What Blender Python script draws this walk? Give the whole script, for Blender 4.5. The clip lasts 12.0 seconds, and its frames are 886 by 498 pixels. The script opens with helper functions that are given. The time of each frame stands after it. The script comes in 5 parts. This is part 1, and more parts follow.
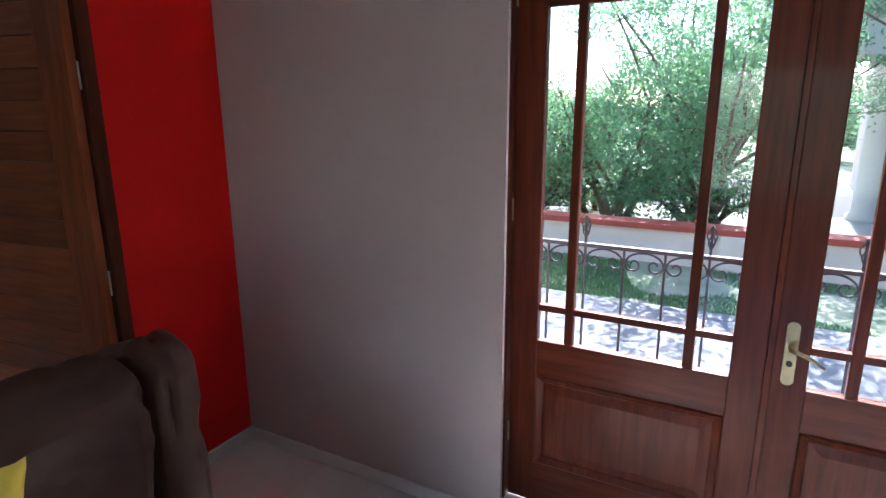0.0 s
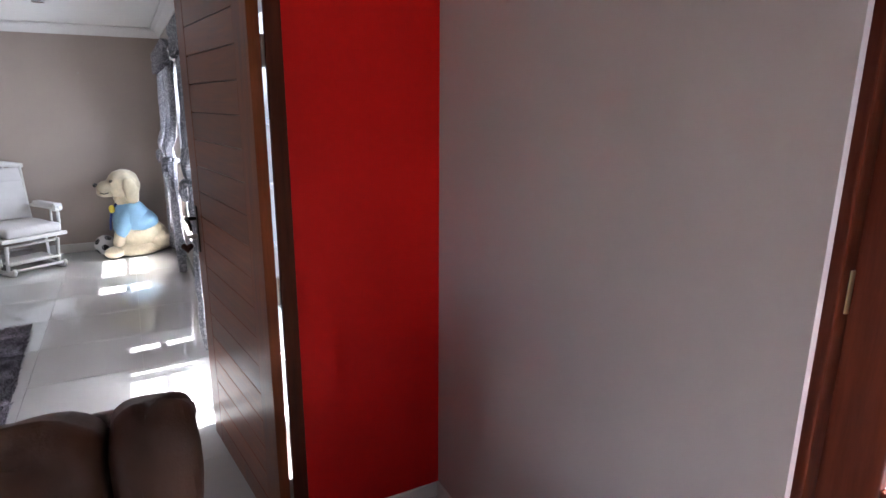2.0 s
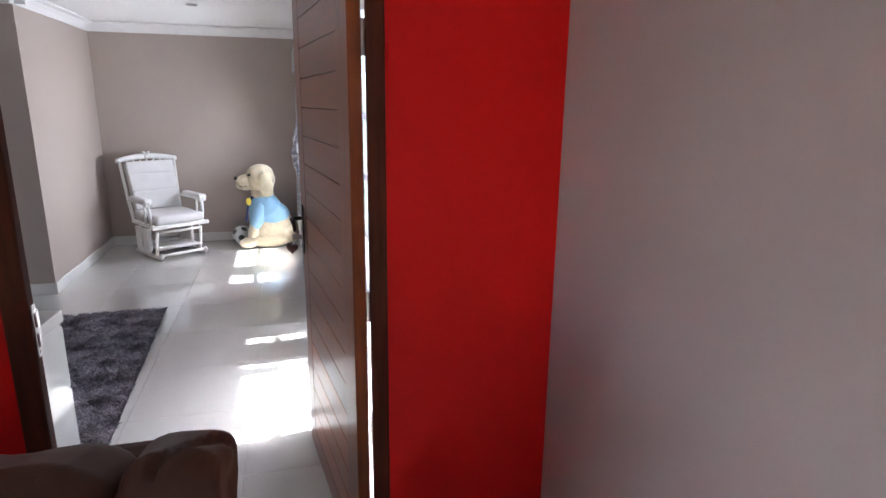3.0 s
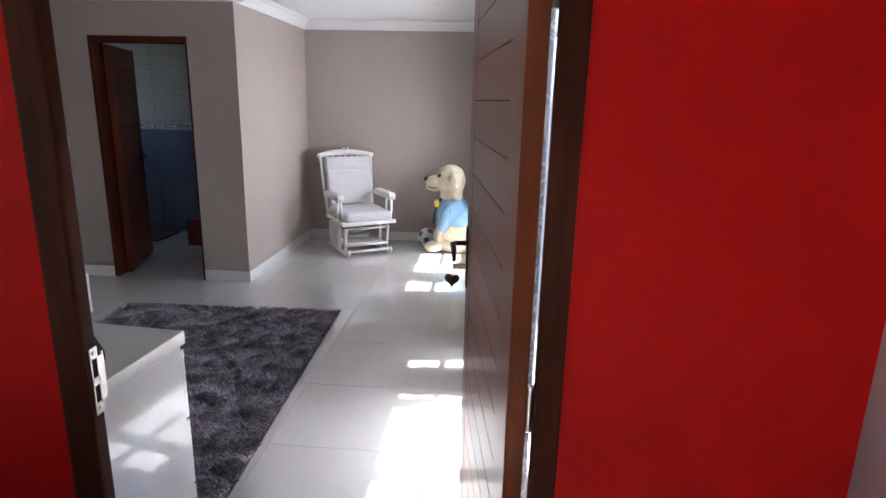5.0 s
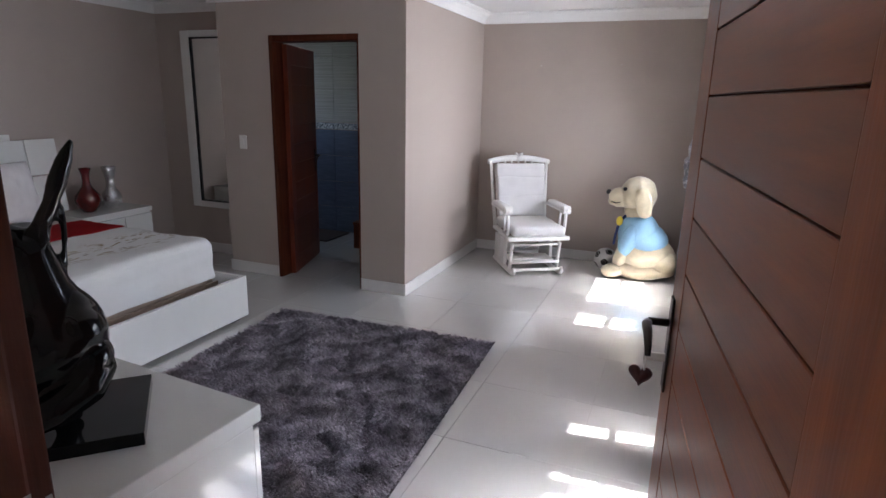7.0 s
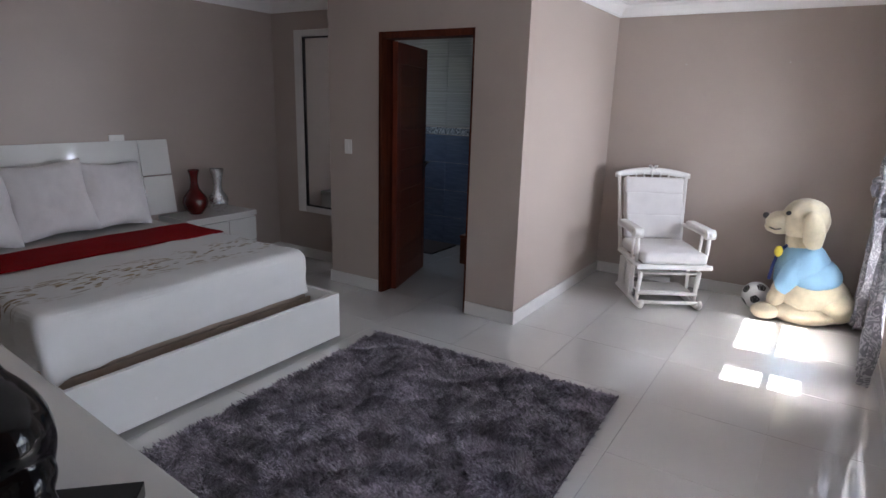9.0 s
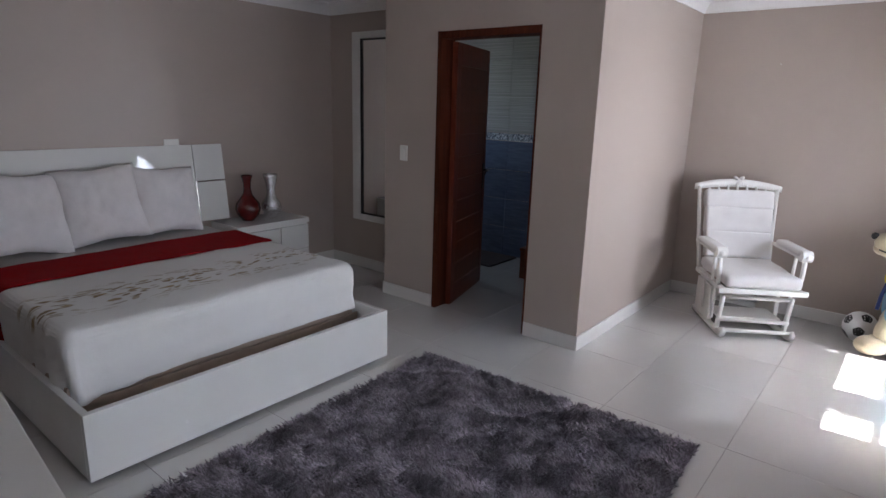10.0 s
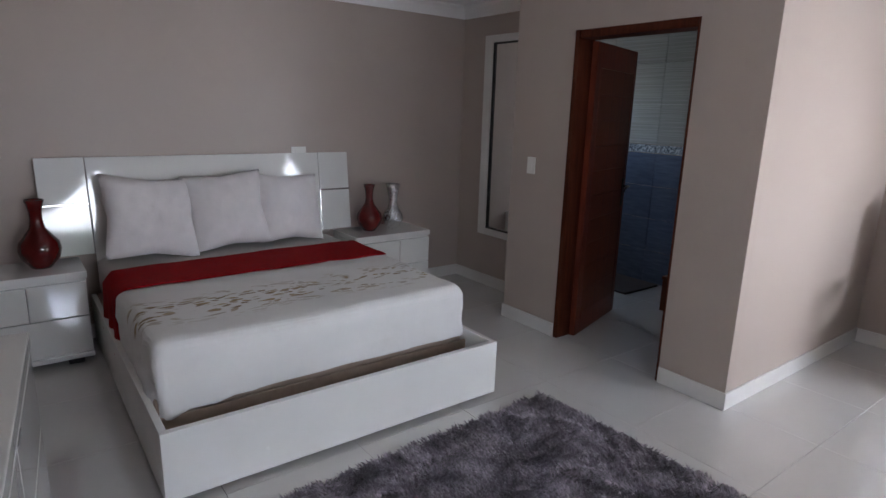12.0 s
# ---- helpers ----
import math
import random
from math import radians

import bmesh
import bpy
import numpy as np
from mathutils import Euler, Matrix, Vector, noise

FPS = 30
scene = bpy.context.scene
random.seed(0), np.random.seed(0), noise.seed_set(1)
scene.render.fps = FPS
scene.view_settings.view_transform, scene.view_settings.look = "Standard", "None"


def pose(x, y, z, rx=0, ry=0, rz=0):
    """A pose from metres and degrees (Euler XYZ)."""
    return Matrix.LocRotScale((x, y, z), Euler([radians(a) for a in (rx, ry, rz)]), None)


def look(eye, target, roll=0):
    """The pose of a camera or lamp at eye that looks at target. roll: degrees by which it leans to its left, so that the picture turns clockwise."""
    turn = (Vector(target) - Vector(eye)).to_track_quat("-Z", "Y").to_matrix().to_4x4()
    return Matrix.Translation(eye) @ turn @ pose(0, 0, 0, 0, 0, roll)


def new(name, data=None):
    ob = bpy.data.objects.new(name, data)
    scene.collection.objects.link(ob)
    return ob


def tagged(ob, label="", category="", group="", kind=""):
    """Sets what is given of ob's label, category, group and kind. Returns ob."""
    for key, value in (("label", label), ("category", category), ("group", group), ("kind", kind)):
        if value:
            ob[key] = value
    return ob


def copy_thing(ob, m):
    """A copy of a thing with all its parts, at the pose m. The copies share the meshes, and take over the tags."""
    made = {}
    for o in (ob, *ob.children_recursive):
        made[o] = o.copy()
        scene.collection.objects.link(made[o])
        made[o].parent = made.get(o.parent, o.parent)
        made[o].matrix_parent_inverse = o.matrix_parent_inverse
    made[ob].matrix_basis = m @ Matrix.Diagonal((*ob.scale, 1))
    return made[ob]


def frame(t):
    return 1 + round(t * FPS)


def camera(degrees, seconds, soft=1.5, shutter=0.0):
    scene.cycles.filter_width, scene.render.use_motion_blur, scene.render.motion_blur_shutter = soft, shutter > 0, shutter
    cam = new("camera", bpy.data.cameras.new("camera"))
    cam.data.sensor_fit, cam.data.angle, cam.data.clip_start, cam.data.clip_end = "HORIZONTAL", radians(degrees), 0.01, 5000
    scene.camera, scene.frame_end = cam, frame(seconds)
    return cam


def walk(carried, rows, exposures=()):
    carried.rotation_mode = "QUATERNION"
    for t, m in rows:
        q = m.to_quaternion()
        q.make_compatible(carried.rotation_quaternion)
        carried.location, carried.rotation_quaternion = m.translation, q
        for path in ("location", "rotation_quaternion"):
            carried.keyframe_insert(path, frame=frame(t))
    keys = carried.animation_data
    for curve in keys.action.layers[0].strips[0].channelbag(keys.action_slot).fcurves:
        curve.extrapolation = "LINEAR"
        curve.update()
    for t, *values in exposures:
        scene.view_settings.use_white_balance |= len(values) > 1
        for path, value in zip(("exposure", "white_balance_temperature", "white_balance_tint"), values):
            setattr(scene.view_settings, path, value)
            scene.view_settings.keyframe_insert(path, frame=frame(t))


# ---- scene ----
cam = camera(74.4, 12.0)
PATH = [
    (0, (0.192, -0.078, 1.703), (-0.745, 1.623, 1.226), -0.4),
    (0.5, (0.127, 0.206, 1.684), (-1.032, 1.765, 1.209), -0.3),
    (1, (0.09, 0.461, 1.671), (-1.294, 1.82, 1.182), -0.3),
    (1.5, (0.002, 0.678, 1.638), (-1.563, 1.83, 1.164), 0.1),
    (2, (-0.073, 0.83, 1.661), (-1.785, 1.744, 1.177), 0.3),
    (2.5, (-0.178, 0.915, 1.644), (-1.986, 1.623, 1.165), 0.7),
    (3, (-0.325, 1.006, 1.641), (-2.197, 1.518, 1.158), 0.7),
    (5, (-0.992, 1.135, 1.614), (-2.926, 0.994, 1.123), 1.3),
    (5.5, (-1.147, 1.146, 1.605), (-3.058, 0.82, 1.112), 1.3),
    (6, (-1.333, 1.116, 1.593), (-3.213, 0.646, 1.099), 1.4),
    (6.5, (-1.517, 1.082, 1.601), (-3.357, 0.479, 1.102), 1.4),
    (7, (-1.667, 1.052, 1.602), (-3.467, 0.336, 1.104), 1.3),
    (7.5, (-1.8, 0.999, 1.592), (-3.562, 0.193, 1.095), 1.4),
    (9.5, (-2.318, 0.712, 1.574), (-3.893, -0.422, 1.09), 1.7),
    (10, (-2.457, 0.63, 1.567), (-3.969, -0.589, 1.089), 1.7),
    (10.5, (-2.559, 0.558, 1.56), (-4.01, -0.733, 1.084), 1.7),
    (11, (-2.667, 0.499, 1.564), (-4.043, -0.872, 1.087), 1.7),
    (11.5, (-2.763, 0.462, 1.553), (-4.035, -1.009, 1.087), 1.7),
    (12, (-2.838, 0.453, 1.563), (-4.008, -1.101, 1.099), 1.7),
]
walk(cam, [(t, look(eye, target, roll)) for t, eye, target, roll in PATH],
     exposures=[(0, 1.95, 5600, 12), (1.5, 2.22, 5650, 13), (3, 2.72, 5800, 14), (5.5, 2.57, 5850, 15), (7, 2.64, 5900, 15), (9.5, 2.53, 5900, 15), (12, 2.80, 5950, 14)])


# ---- world, sun, exposure ----
world = bpy.data.worlds.new("sky_world")
world.use_nodes = True
scene.world = world
wn = world.node_tree.nodes
sky = wn.new("ShaderNodeTexSky")
sky.sky_type = "NISHITA"
sky.sun_disc = False
sky.sun_elevation = radians(46.6)
sky.sun_rotation = radians(-5)
world.node_tree.links.new(sky.outputs[0], wn["Background"].inputs[0])
wn["Background"].inputs[1].default_value = 0.15
sun = new("sun", bpy.data.lights.new("sun", "SUN"))
sun.data.energy = 5.0
sun.data.angle = radians(0.5)
sun.data.color = (1.0, 0.95, 0.88)
sun.matrix_basis = look((-0.87, 10, 10.6), (0, 0, 0))


def window_light(name, x0, x1, z0, z1, y, watts):
    """The sky's light in a window's opening, facing into the bedroom."""
    lamp = new(name, bpy.data.lights.new(name, "AREA"))
    lamp.data.shape, lamp.data.size, lamp.data.size_y = "RECTANGLE", x1 - x0, z1 - z0
    lamp.data.energy, lamp.data.color = watts, (0.95, 0.97, 1.0)
    lamp.data.spread = radians(115)
    lamp.matrix_basis = look(((x0 + x1) / 2, y, (z0 + z1) / 2), ((x0 + x1) / 2, y - 1, (z0 + z1) / 2 + 0.18))
    return lamp


window_light("window_light", -7.18, -5.77, 0.95, 1.98, 1.33, 8.6)
window_light("window_light", -4.48, -2.28, 0.95, 1.98, 1.33, 6.2)
bath_light = new("window_light", bpy.data.lights.new("bath_window_light", "AREA"))
bath_light.data.shape, bath_light.data.size, bath_light.data.size_y = "RECTANGLE", 0.5, 0.75
bath_light.data.energy, bath_light.data.color = 0.46, (0.85, 0.93, 1.0)
bath_light.matrix_basis = look((-7.05, -3.96, 1.6), (-7.05, -2.96, 1.5))

# ---- materials ----
def material(name, color, rough=0.5, metal=0.0, vary=0.12, scale=6.0, bump=0.0, bump_scale=60.0,
             coat=0.0, stretch=(1, 1, 1), rand=0.0, spec=0.5, sheen=0.0, detail=4.0, color2=None, trans=0.0):
    m = bpy.data.materials.new(name)
    m.use_nodes = True
    n, l = m.node_tree.nodes, m.node_tree.links
    b = n["Principled BSDF"]
    b.inputs["Roughness"].default_value = rough
    b.inputs["Metallic"].default_value = metal
    b.inputs["Specular IOR Level"].default_value = spec
    b.inputs["Coat Weight"].default_value = coat
    b.inputs["Coat Roughness"].default_value = 0.06
    b.inputs["Sheen Weight"].default_value = sheen
    b.inputs["Transmission Weight"].default_value = trans
    tc = n.new("ShaderNodeTexCoord")
    mp = n.new("ShaderNodeMapping")
    mp.inputs["Scale"].default_value = stretch
    l.new(tc.outputs["Object"], mp.inputs[0])
    nz = n.new("ShaderNodeTexNoise")
    nz.inputs["Scale"].default_value = scale
    nz.inputs["Detail"].default_value = detail
    nz.inputs["Roughness"].default_value = 0.6
    l.new(mp.outputs[0], nz.inputs["Vector"])
    ramp = n.new("ShaderNodeValToRGB")
    lo = [c * (1 - vary) for c in color] if color2 is None else color2
    hi = [min(1, c * (1 + vary)) for c in color] if color2 is None else color
    ramp.color_ramp.elements[0].position, ramp.color_ramp.elements[1].position = 0.3, 0.7
    ramp.color_ramp.elements[0].color = (*lo, 1)
    ramp.color_ramp.elements[1].color = (*hi, 1)
    l.new(nz.outputs["Fac"], ramp.inputs[0])
    last = ramp.outputs[0]
    if rand:
        info = n.new("ShaderNodeObjectInfo")
        hsv = n.new("ShaderNodeHueSaturation")
        mr = n.new("ShaderNodeMapRange")
        mr.inputs[3].default_value, mr.inputs[4].default_value = 1 - rand, 1 + rand
        l.new(info.outputs["Random"], mr.inputs[0])
        l.new(mr.outputs[0], hsv.inputs["Value"])
        l.new(last, hsv.inputs["Color"])
        last = hsv.outputs[0]
    l.new(last, b.inputs["Base Color"])
    rr = n.new("ShaderNodeMapRange")
    rr.inputs[3].default_value, rr.inputs[4].default_value = max(0.0, rough * 0.8), min(1.0, rough * 1.2 + 0.01)
    l.new(nz.outputs["Fac"], rr.inputs[0])
    l.new(rr.outputs[0], b.inputs["Roughness"])
    if bump:
        nb = n.new("ShaderNodeTexNoise")
        nb.inputs["Scale"].default_value = bump_scale
        nb.inputs["Detail"].default_value = 3
        l.new(mp.outputs[0], nb.inputs["Vector"])
        bp = n.new("ShaderNodeBump")
        bp.inputs["Strength"].default_value = bump
        bp.inputs["Distance"].default_value = 0.01
        l.new(nb.outputs["Fac"], bp.inputs["Height"])
        l.new(bp.outputs[0], b.inputs["Normal"])
    return m


def wood(name, dark, light, rough=0.3, coat=0.3, axis="z", rand=0.0, spec=0.22):
    st = {"z": (9, 9, 0.7), "x": (0.7, 9, 9), "y": (9, 0.7, 9)}[axis]
    return material(name, light, rough, scale=4.0, stretch=st, color2=dark, bump=0.04, bump_scale=22, coat=coat, rand=rand, detail=7, spec=spec)


M_BEIGE = material("beige_paint", (0.43, 0.36, 0.312), 0.38, vary=0.03, scale=1.5, bump=0.04, bump_scale=180, spec=0.4)
M_GREY = material("grey_paint", (0.46, 0.372, 0.352), 0.5, vary=0.03, scale=1.5, bump=0.04, bump_scale=180)
M_RED = material("red_paint", (0.63, 0.0065, 0.0035), 0.6, vary=0.05, scale=2.0, bump=0.06, bump_scale=160, spec=0.15)
M_PLAIN = material("plain_plaster", (0.5, 0.46, 0.42), 0.7, vary=0.05, scale=2, bump=0.05)
M_CEIL = material("ceiling_paint", (0.80, 0.79, 0.77), 0.6, vary=0.02, scale=2, bump=0.03, bump_scale=150)
M_CORN = material("cornice_plaster", (0.82, 0.81, 0.79), 0.5, vary=0.02, scale=3)
M_TILE = material("porcelain_tile", (0.59, 0.575, 0.55), 0.025, vary=0.025, scale=2.2, rand=0.008, spec=0.9, coat=1.0)
M_SKIRT = material("skirting_tile", (0.72, 0.70, 0.67), 0.15, vary=0.03, scale=3)
M_GROUT = material("grout", (0.56, 0.54, 0.51), 0.8, vary=0.1, scale=20)
M_FRAME = wood("door_frame_wood", (0.050, 0.011, 0.005), (0.105, 0.026, 0.011), 0.6, 0.0, spec=0.14)
M_MEDGE = wood("mahogany", (0.075, 0.013, 0.006), (0.165, 0.035, 0.015), 0.3, 0.08)
M_MEDGEH = wood("mahogany_across", (0.075, 0.013, 0.006), (0.165, 0.035, 0.015), 0.3, 0.08, "x")
M_LEAF = wood("door_plank_wood", (0.19, 0.052, 0.018), (0.34, 0.10, 0.035), 0.30, 0.0, "x", rand=0.28, spec=0.12)
M_STILE = wood("door_stile_wood", (0.16, 0.042, 0.015), (0.29, 0.08, 0.027), 0.30, 0.0, spec=0.12)
M_BLEAF = wood("bathroom_door_wood", (0.07, 0.018, 0.008), (0.16, 0.045, 0.018), 0.4, 0.05)
M_WHITEG = material("white_gloss_lacquer", (0.74, 0.73, 0.70), 0.06, vary=0.02, scale=2, coat=0.5)
M_WHITES = material("white_satin_lacquer", (0.76, 0.75, 0.72), 0.25, vary=0.02, scale=4)
M_CHAIRW = material("white_painted_wood", (0.78, 0.76, 0.72), 0.35, vary=0.04, scale=8, bump=0.04)
M_CUSH = material("pale_grey_upholstery", (0.66, 0.63, 0.61), 0.9, vary=0.04, scale=9, bump=0.06, bump_scale=200, sheen=0.2)
M_SHEET = material("white_cotton", (0.74, 0.73, 0.72), 0.85, vary=0.03, scale=5, bump=0.2, bump_scale=14, sheen=0.1)
M_SHEETG = material("grey_white_cotton", (0.58, 0.55, 0.52), 0.85, vary=0.04, scale=5, bump=0.2, bump_scale=25, sheen=0.1)
M_PILLOW = material("pale_linen", (0.72, 0.685, 0.68), 0.9, vary=0.05, scale=12, bump=0.25, bump_scale=30, sheen=0.15)
M_THROW = material("red_throw_wool", (0.25, 0.004, 0.006), 0.9, vary=0.2, scale=40, bump=0.3, bump_scale=150, spec=0.1)
M_TAN = material("tan_divan_fabric", (0.36, 0.28, 0.22), 0.7, vary=0.08, scale=25, bump=0.1, bump_scale=200)
M_RUG = material("grey_shag", (0.50, 0.44, 0.49), 0.55, scale=6.0, color2=(0.06, 0.045, 0.055), detail=9.0, sheen=0.3)
rn, rl = M_RUG.node_tree.nodes, M_RUG.node_tree.links
geo, strand, tone = rn.new("ShaderNodeNewGeometry"), rn.new("ShaderNodeMapRange"), rn.new("ShaderNodeHueSaturation")
strand.inputs[3].default_value, strand.inputs[4].default_value = 0.4, 1.55
rl.new(geo.outputs["Random Per Island"], strand.inputs[0])
rl.new(strand.outputs[0], tone.inputs["Value"])
rl.new(rn["Principled BSDF"].inputs["Base Color"].links[0].from_socket, tone.inputs["Color"])
rl.new(tone.outputs[0], rn["Principled BSDF"].inputs["Base Color"])
M_RUGB = material("rug_backing", (0.06, 0.05, 0.05), 0.9)
M_BLACKG = material("black_glazed_ceramic", (0.004, 0.004, 0.0045), 0.09, vary=0.1, coat=0.0, spec=0.32)
M_BLACKM = material("black_lacquer_block", (0.012, 0.012, 0.013), 0.07, vary=0.1, spec=0.35)
M_DARK = material("dark_plastic", (0.02, 0.018, 0.018), 0.5)
M_CHROME = material("chrome", (0.8, 0.8, 0.8), 0.12, 1.0, vary=0.03)
M_STEEL = material("brushed_steel", (0.6, 0.58, 0.55), 0.3, 1.0, vary=0.06, scale=30)
M_BRASS = material("aged_brass", (0.45, 0.36, 0.20), 0.32, 1.0, vary=0.15, scale=25)
M_BRONZE = material("dark_bronze", (0.05, 0.04, 0.035), 0.35, 0.9, vary=0.15, scale=25)
M_REDVASE = material("red_glazed_vase", (0.085, 0.004, 0.004), 0.14, vary=0.3, scale=12, coat=0.1)
M_LEATHER = material("brown_leather", (0.060, 0.025, 0.015), 0.5, spec=0.3, vary=0.25, scale=5, bump=0.10, bump_scale=160)
M_PLUSH = material("cream_plush", (0.62, 0.53, 0.36), 0.95, vary=0.12, scale=14, bump=0.6, bump_scale=160, sheen=0.4)
M_BLUE = material("light_blue_jersey", (0.27, 0.46, 0.62), 0.9, vary=0.06, scale=10, bump=0.2, bump_scale=120)
M_YELLOW = material("yellow_fabric", (0.72, 0.56, 0.06), 0.8, vary=0.1, scale=20, bump=0.2)
M_NAVY = material("navy_ribbon", (0.02, 0.035, 0.15), 0.7)
M_BALLW = material("white_ball_leather", (0.75, 0.75, 0.73), 0.4, vary=0.03)
M_SWITCH = material("switch_plastic", (0.78, 0.77, 0.73), 0.3, vary=0.01)
M_IRON = material("wrought_iron", (0.09, 0.09, 0.095), 0.45, 0.5, vary=0.2, scale=30)
M_ALU = material("white_window_frame", (0.75, 0.75, 0.74), 0.35, vary=0.02)
M_PINK = material("heart_tag_leather", (0.09, 0.022, 0.016), 0.4, vary=0.2)


def mirror_material():
    m = bpy.data.materials.new("mirror_glass")
    m.use_nodes = True
    b = m.node_tree.nodes["Principled BSDF"]
    b.inputs["Base Color"].default_value = (0.86, 0.87, 0.86, 1)
    b.inputs["Metallic"].default_value, b.inputs["Roughness"].default_value = 1.0, 0.015
    return m


def glass_material(name, tint=(1, 1, 1), rough=0.0):
    m = bpy.data.materials.new(name)
    m.use_nodes = True
    b = m.node_tree.nodes["Principled BSDF"]
    b.inputs["Base Color"].default_value = (*tint, 1)
    b.inputs["Transmission Weight"].default_value = 1.0
    b.inputs["Roughness"].default_value, b.inputs["IOR"].default_value = rough, 1.45
    return m


M_MIRROR, M_GLASS = mirror_material(), glass_material("window_glass")


# ---- building helpers ----
def link(name, bm, mat, parent=None, label="", smooth=False):
    me = bpy.data.meshes.new(name)
    bmesh.ops.recalc_face_normals(bm, faces=bm.faces)
    bm.to_mesh(me)
    bm.free()
    for m in mat if isinstance(mat, (list, tuple)) else [mat]:
        me.materials.append(m)
    if smooth:
        for p in me.polygons:
            p.use_smooth = True
    ob = new(name, me)
    if parent:
        ob.parent = parent
    if label:
        ob["label"] = label
    return ob


def part(name, bm, mat, parent, label="", smooth=False):
    return link(name, bm, mat, parent, label, smooth)


def thing(name, label, category, group="", m=None):
    ob = new(name)
    ob.empty_display_size = 0.1
    if m is not None:
        ob.matrix_basis = m
    return tagged(ob, label, category, group)


def setting(name, bm, mat, label, category, smooth=False):
    return tagged(link(name, bm, mat, smooth=smooth), label, category, kind="structure")


def box(x0, y0, z0, x1, y1, z1, bevel=0.0, seg=2, bm=None):
    own = bmesh.new()
    bmesh.ops.create_cube(own, size=1.0, matrix=Matrix.Translation(((x0 + x1) / 2, (y0 + y1) / 2, (z0 + z1) / 2))
                          @ Matrix.Diagonal((abs(x1 - x0), abs(y1 - y0), abs(z1 - z0), 1)))
    if bevel:
        bmesh.ops.bevel(own, geom=own.edges[:], offset=bevel, segments=seg, affect="EDGES", profile=0.6)
    if bm is None:
        return own
    join(bm, own)
    return bm


def join(bm, other, m=None):
    me = bpy.data.meshes.new("tmp")
    other.to_mesh(me)
    other.free()
    if m is not None:
        me.transform(m)
    bm.from_mesh(me)
    bpy.data.meshes.remove(me)
    return bm


def cyl(r, z0, z1, n=20, r2=None, m=None, bm=None):
    own = bmesh.new()
    bmesh.ops.create_cone(own, cap_ends=True, segments=n, radius1=r, radius2=r if r2 is None else r2, depth=z1 - z0,
                          matrix=Matrix.Translation((0, 0, (z0 + z1) / 2)))
    if m is not None:
        bmesh.ops.transform(own, matrix=m, verts=own.verts)
    return own if bm is None else join(bm, own)


def ball(r, m=None, scale=(1, 1, 1), u=20, v=14, bm=None):
    own = bmesh.new()
    bmesh.ops.create_uvsphere(own, u_segments=u, v_segments=v, radius=r, matrix=(m or Matrix()) @ Matrix.Diagonal((*scale, 1)))
    return own if bm is None else join(bm, own)


def lathe(profile, n=28, bm=None):
    bm = bm or bmesh.new()
    rings = [[bm.verts.new((r * math.cos(2 * math.pi * k / n), r * math.sin(2 * math.pi * k / n), z)) for k in range(n)] for r, z in profile]
    for a, b in zip(rings, rings[1:]):
        for k in range(n):
            bm.faces.new((a[k], a[(k + 1) % n], b[(k + 1) % n], b[k]))
    bm.faces.new(rings[0][::-1])
    bm.faces.new(rings[-1])
    return bm


def tube(points, r, n=8, bm=None, flat=1.0, caps=True):
    """A round bar along a line of points; r may be a list."""
    bm = bm or bmesh.new()
    pts = [Vector(p) for p in points]
    rs = r if isinstance(r, (list, tuple)) else [r] * len(pts)
    rings, up = [], None
    for i, p in enumerate(pts):
        d = (pts[min(i + 1, len(pts) - 1)] - pts[max(i - 1, 0)]).normalized()
        if up is None:
            up = Vector((0, 0, 1)) if abs(d.z) < 0.9 else Vector((1, 0, 0))
        a = d.cross(up).normalized()
        up = a.cross(d).normalized()
        rings.append([bm.verts.new(p + rs[i] * (math.cos(2 * math.pi * k / n) * a + flat * math.sin(2 * math.pi * k / n) * up)) for k in range(n)])
    for a, b in zip(rings, rings[1:]):
        for k in range(n):
            bm.faces.new((a[k], a[(k + 1) % n], b[(k + 1) % n], b[k]))
    if caps:
        bm.faces.new(rings[0][::-1])
        bm.faces.new(rings[-1])
    return bm


def grid_surface(fn, nu, nv):
    """A sheet of nu x nv quads; fn(u, v) gives the place."""
    bm = bmesh.new()
    vs = [[bm.verts.new(fn(i / nu, j / nv)) for j in range(nv + 1)] for i in range(nu + 1)]
    for i in range(nu):
        for j in range(nv):
            bm.faces.new((vs[i][j], vs[i + 1][j], vs[i + 1][j + 1], vs[i][j + 1]))
    return bm


def thicken(bm, t):
    """Gives a sheet a back side, set off by t along its own normals, and closed rims."""
    bmesh.ops.recalc_face_normals(bm, faces=bm.faces)
    bm.normal_update()
    fore, faces = list(bm.verts), list(bm.faces)
    rim = [e for e in bm.edges if e.is_boundary]
    back = {v: bm.verts.new(v.co - v.normal * t) for v in fore}
    for f in faces:
        bm.faces.new([back[v] for v in reversed(f.verts)])
    for e in rim:
        a, b = e.verts
        bm.faces.new((a, b, back[b], back[a]))
    return bm


def remeshed(ob, voxel, smooth=6):
    """Melts the overlapping lumps of a mesh into one skin, in the mesh itself."""
    mod = ob.modifiers.new("melt", "REMESH")
    mod.mode, mod.voxel_size, mod.use_smooth_shade = "VOXEL", voxel, True
    sm = ob.modifiers.new("ease", "SMOOTH")
    sm.iterations, sm.factor = smooth, 0.6
    return ob


# ---- structure ----
CEIL = 2.45
X_RED, X_RED_IN, Y_GREY = -2.045, -2.125, 1.865
Y_WIN, X_FAR, Y_SOUTH = 1.27, -7.705, -3.89
X_BATH, Y_BATH, X_ALC, Y_ALC = -5.855, -0.95, -6.28, -2.74


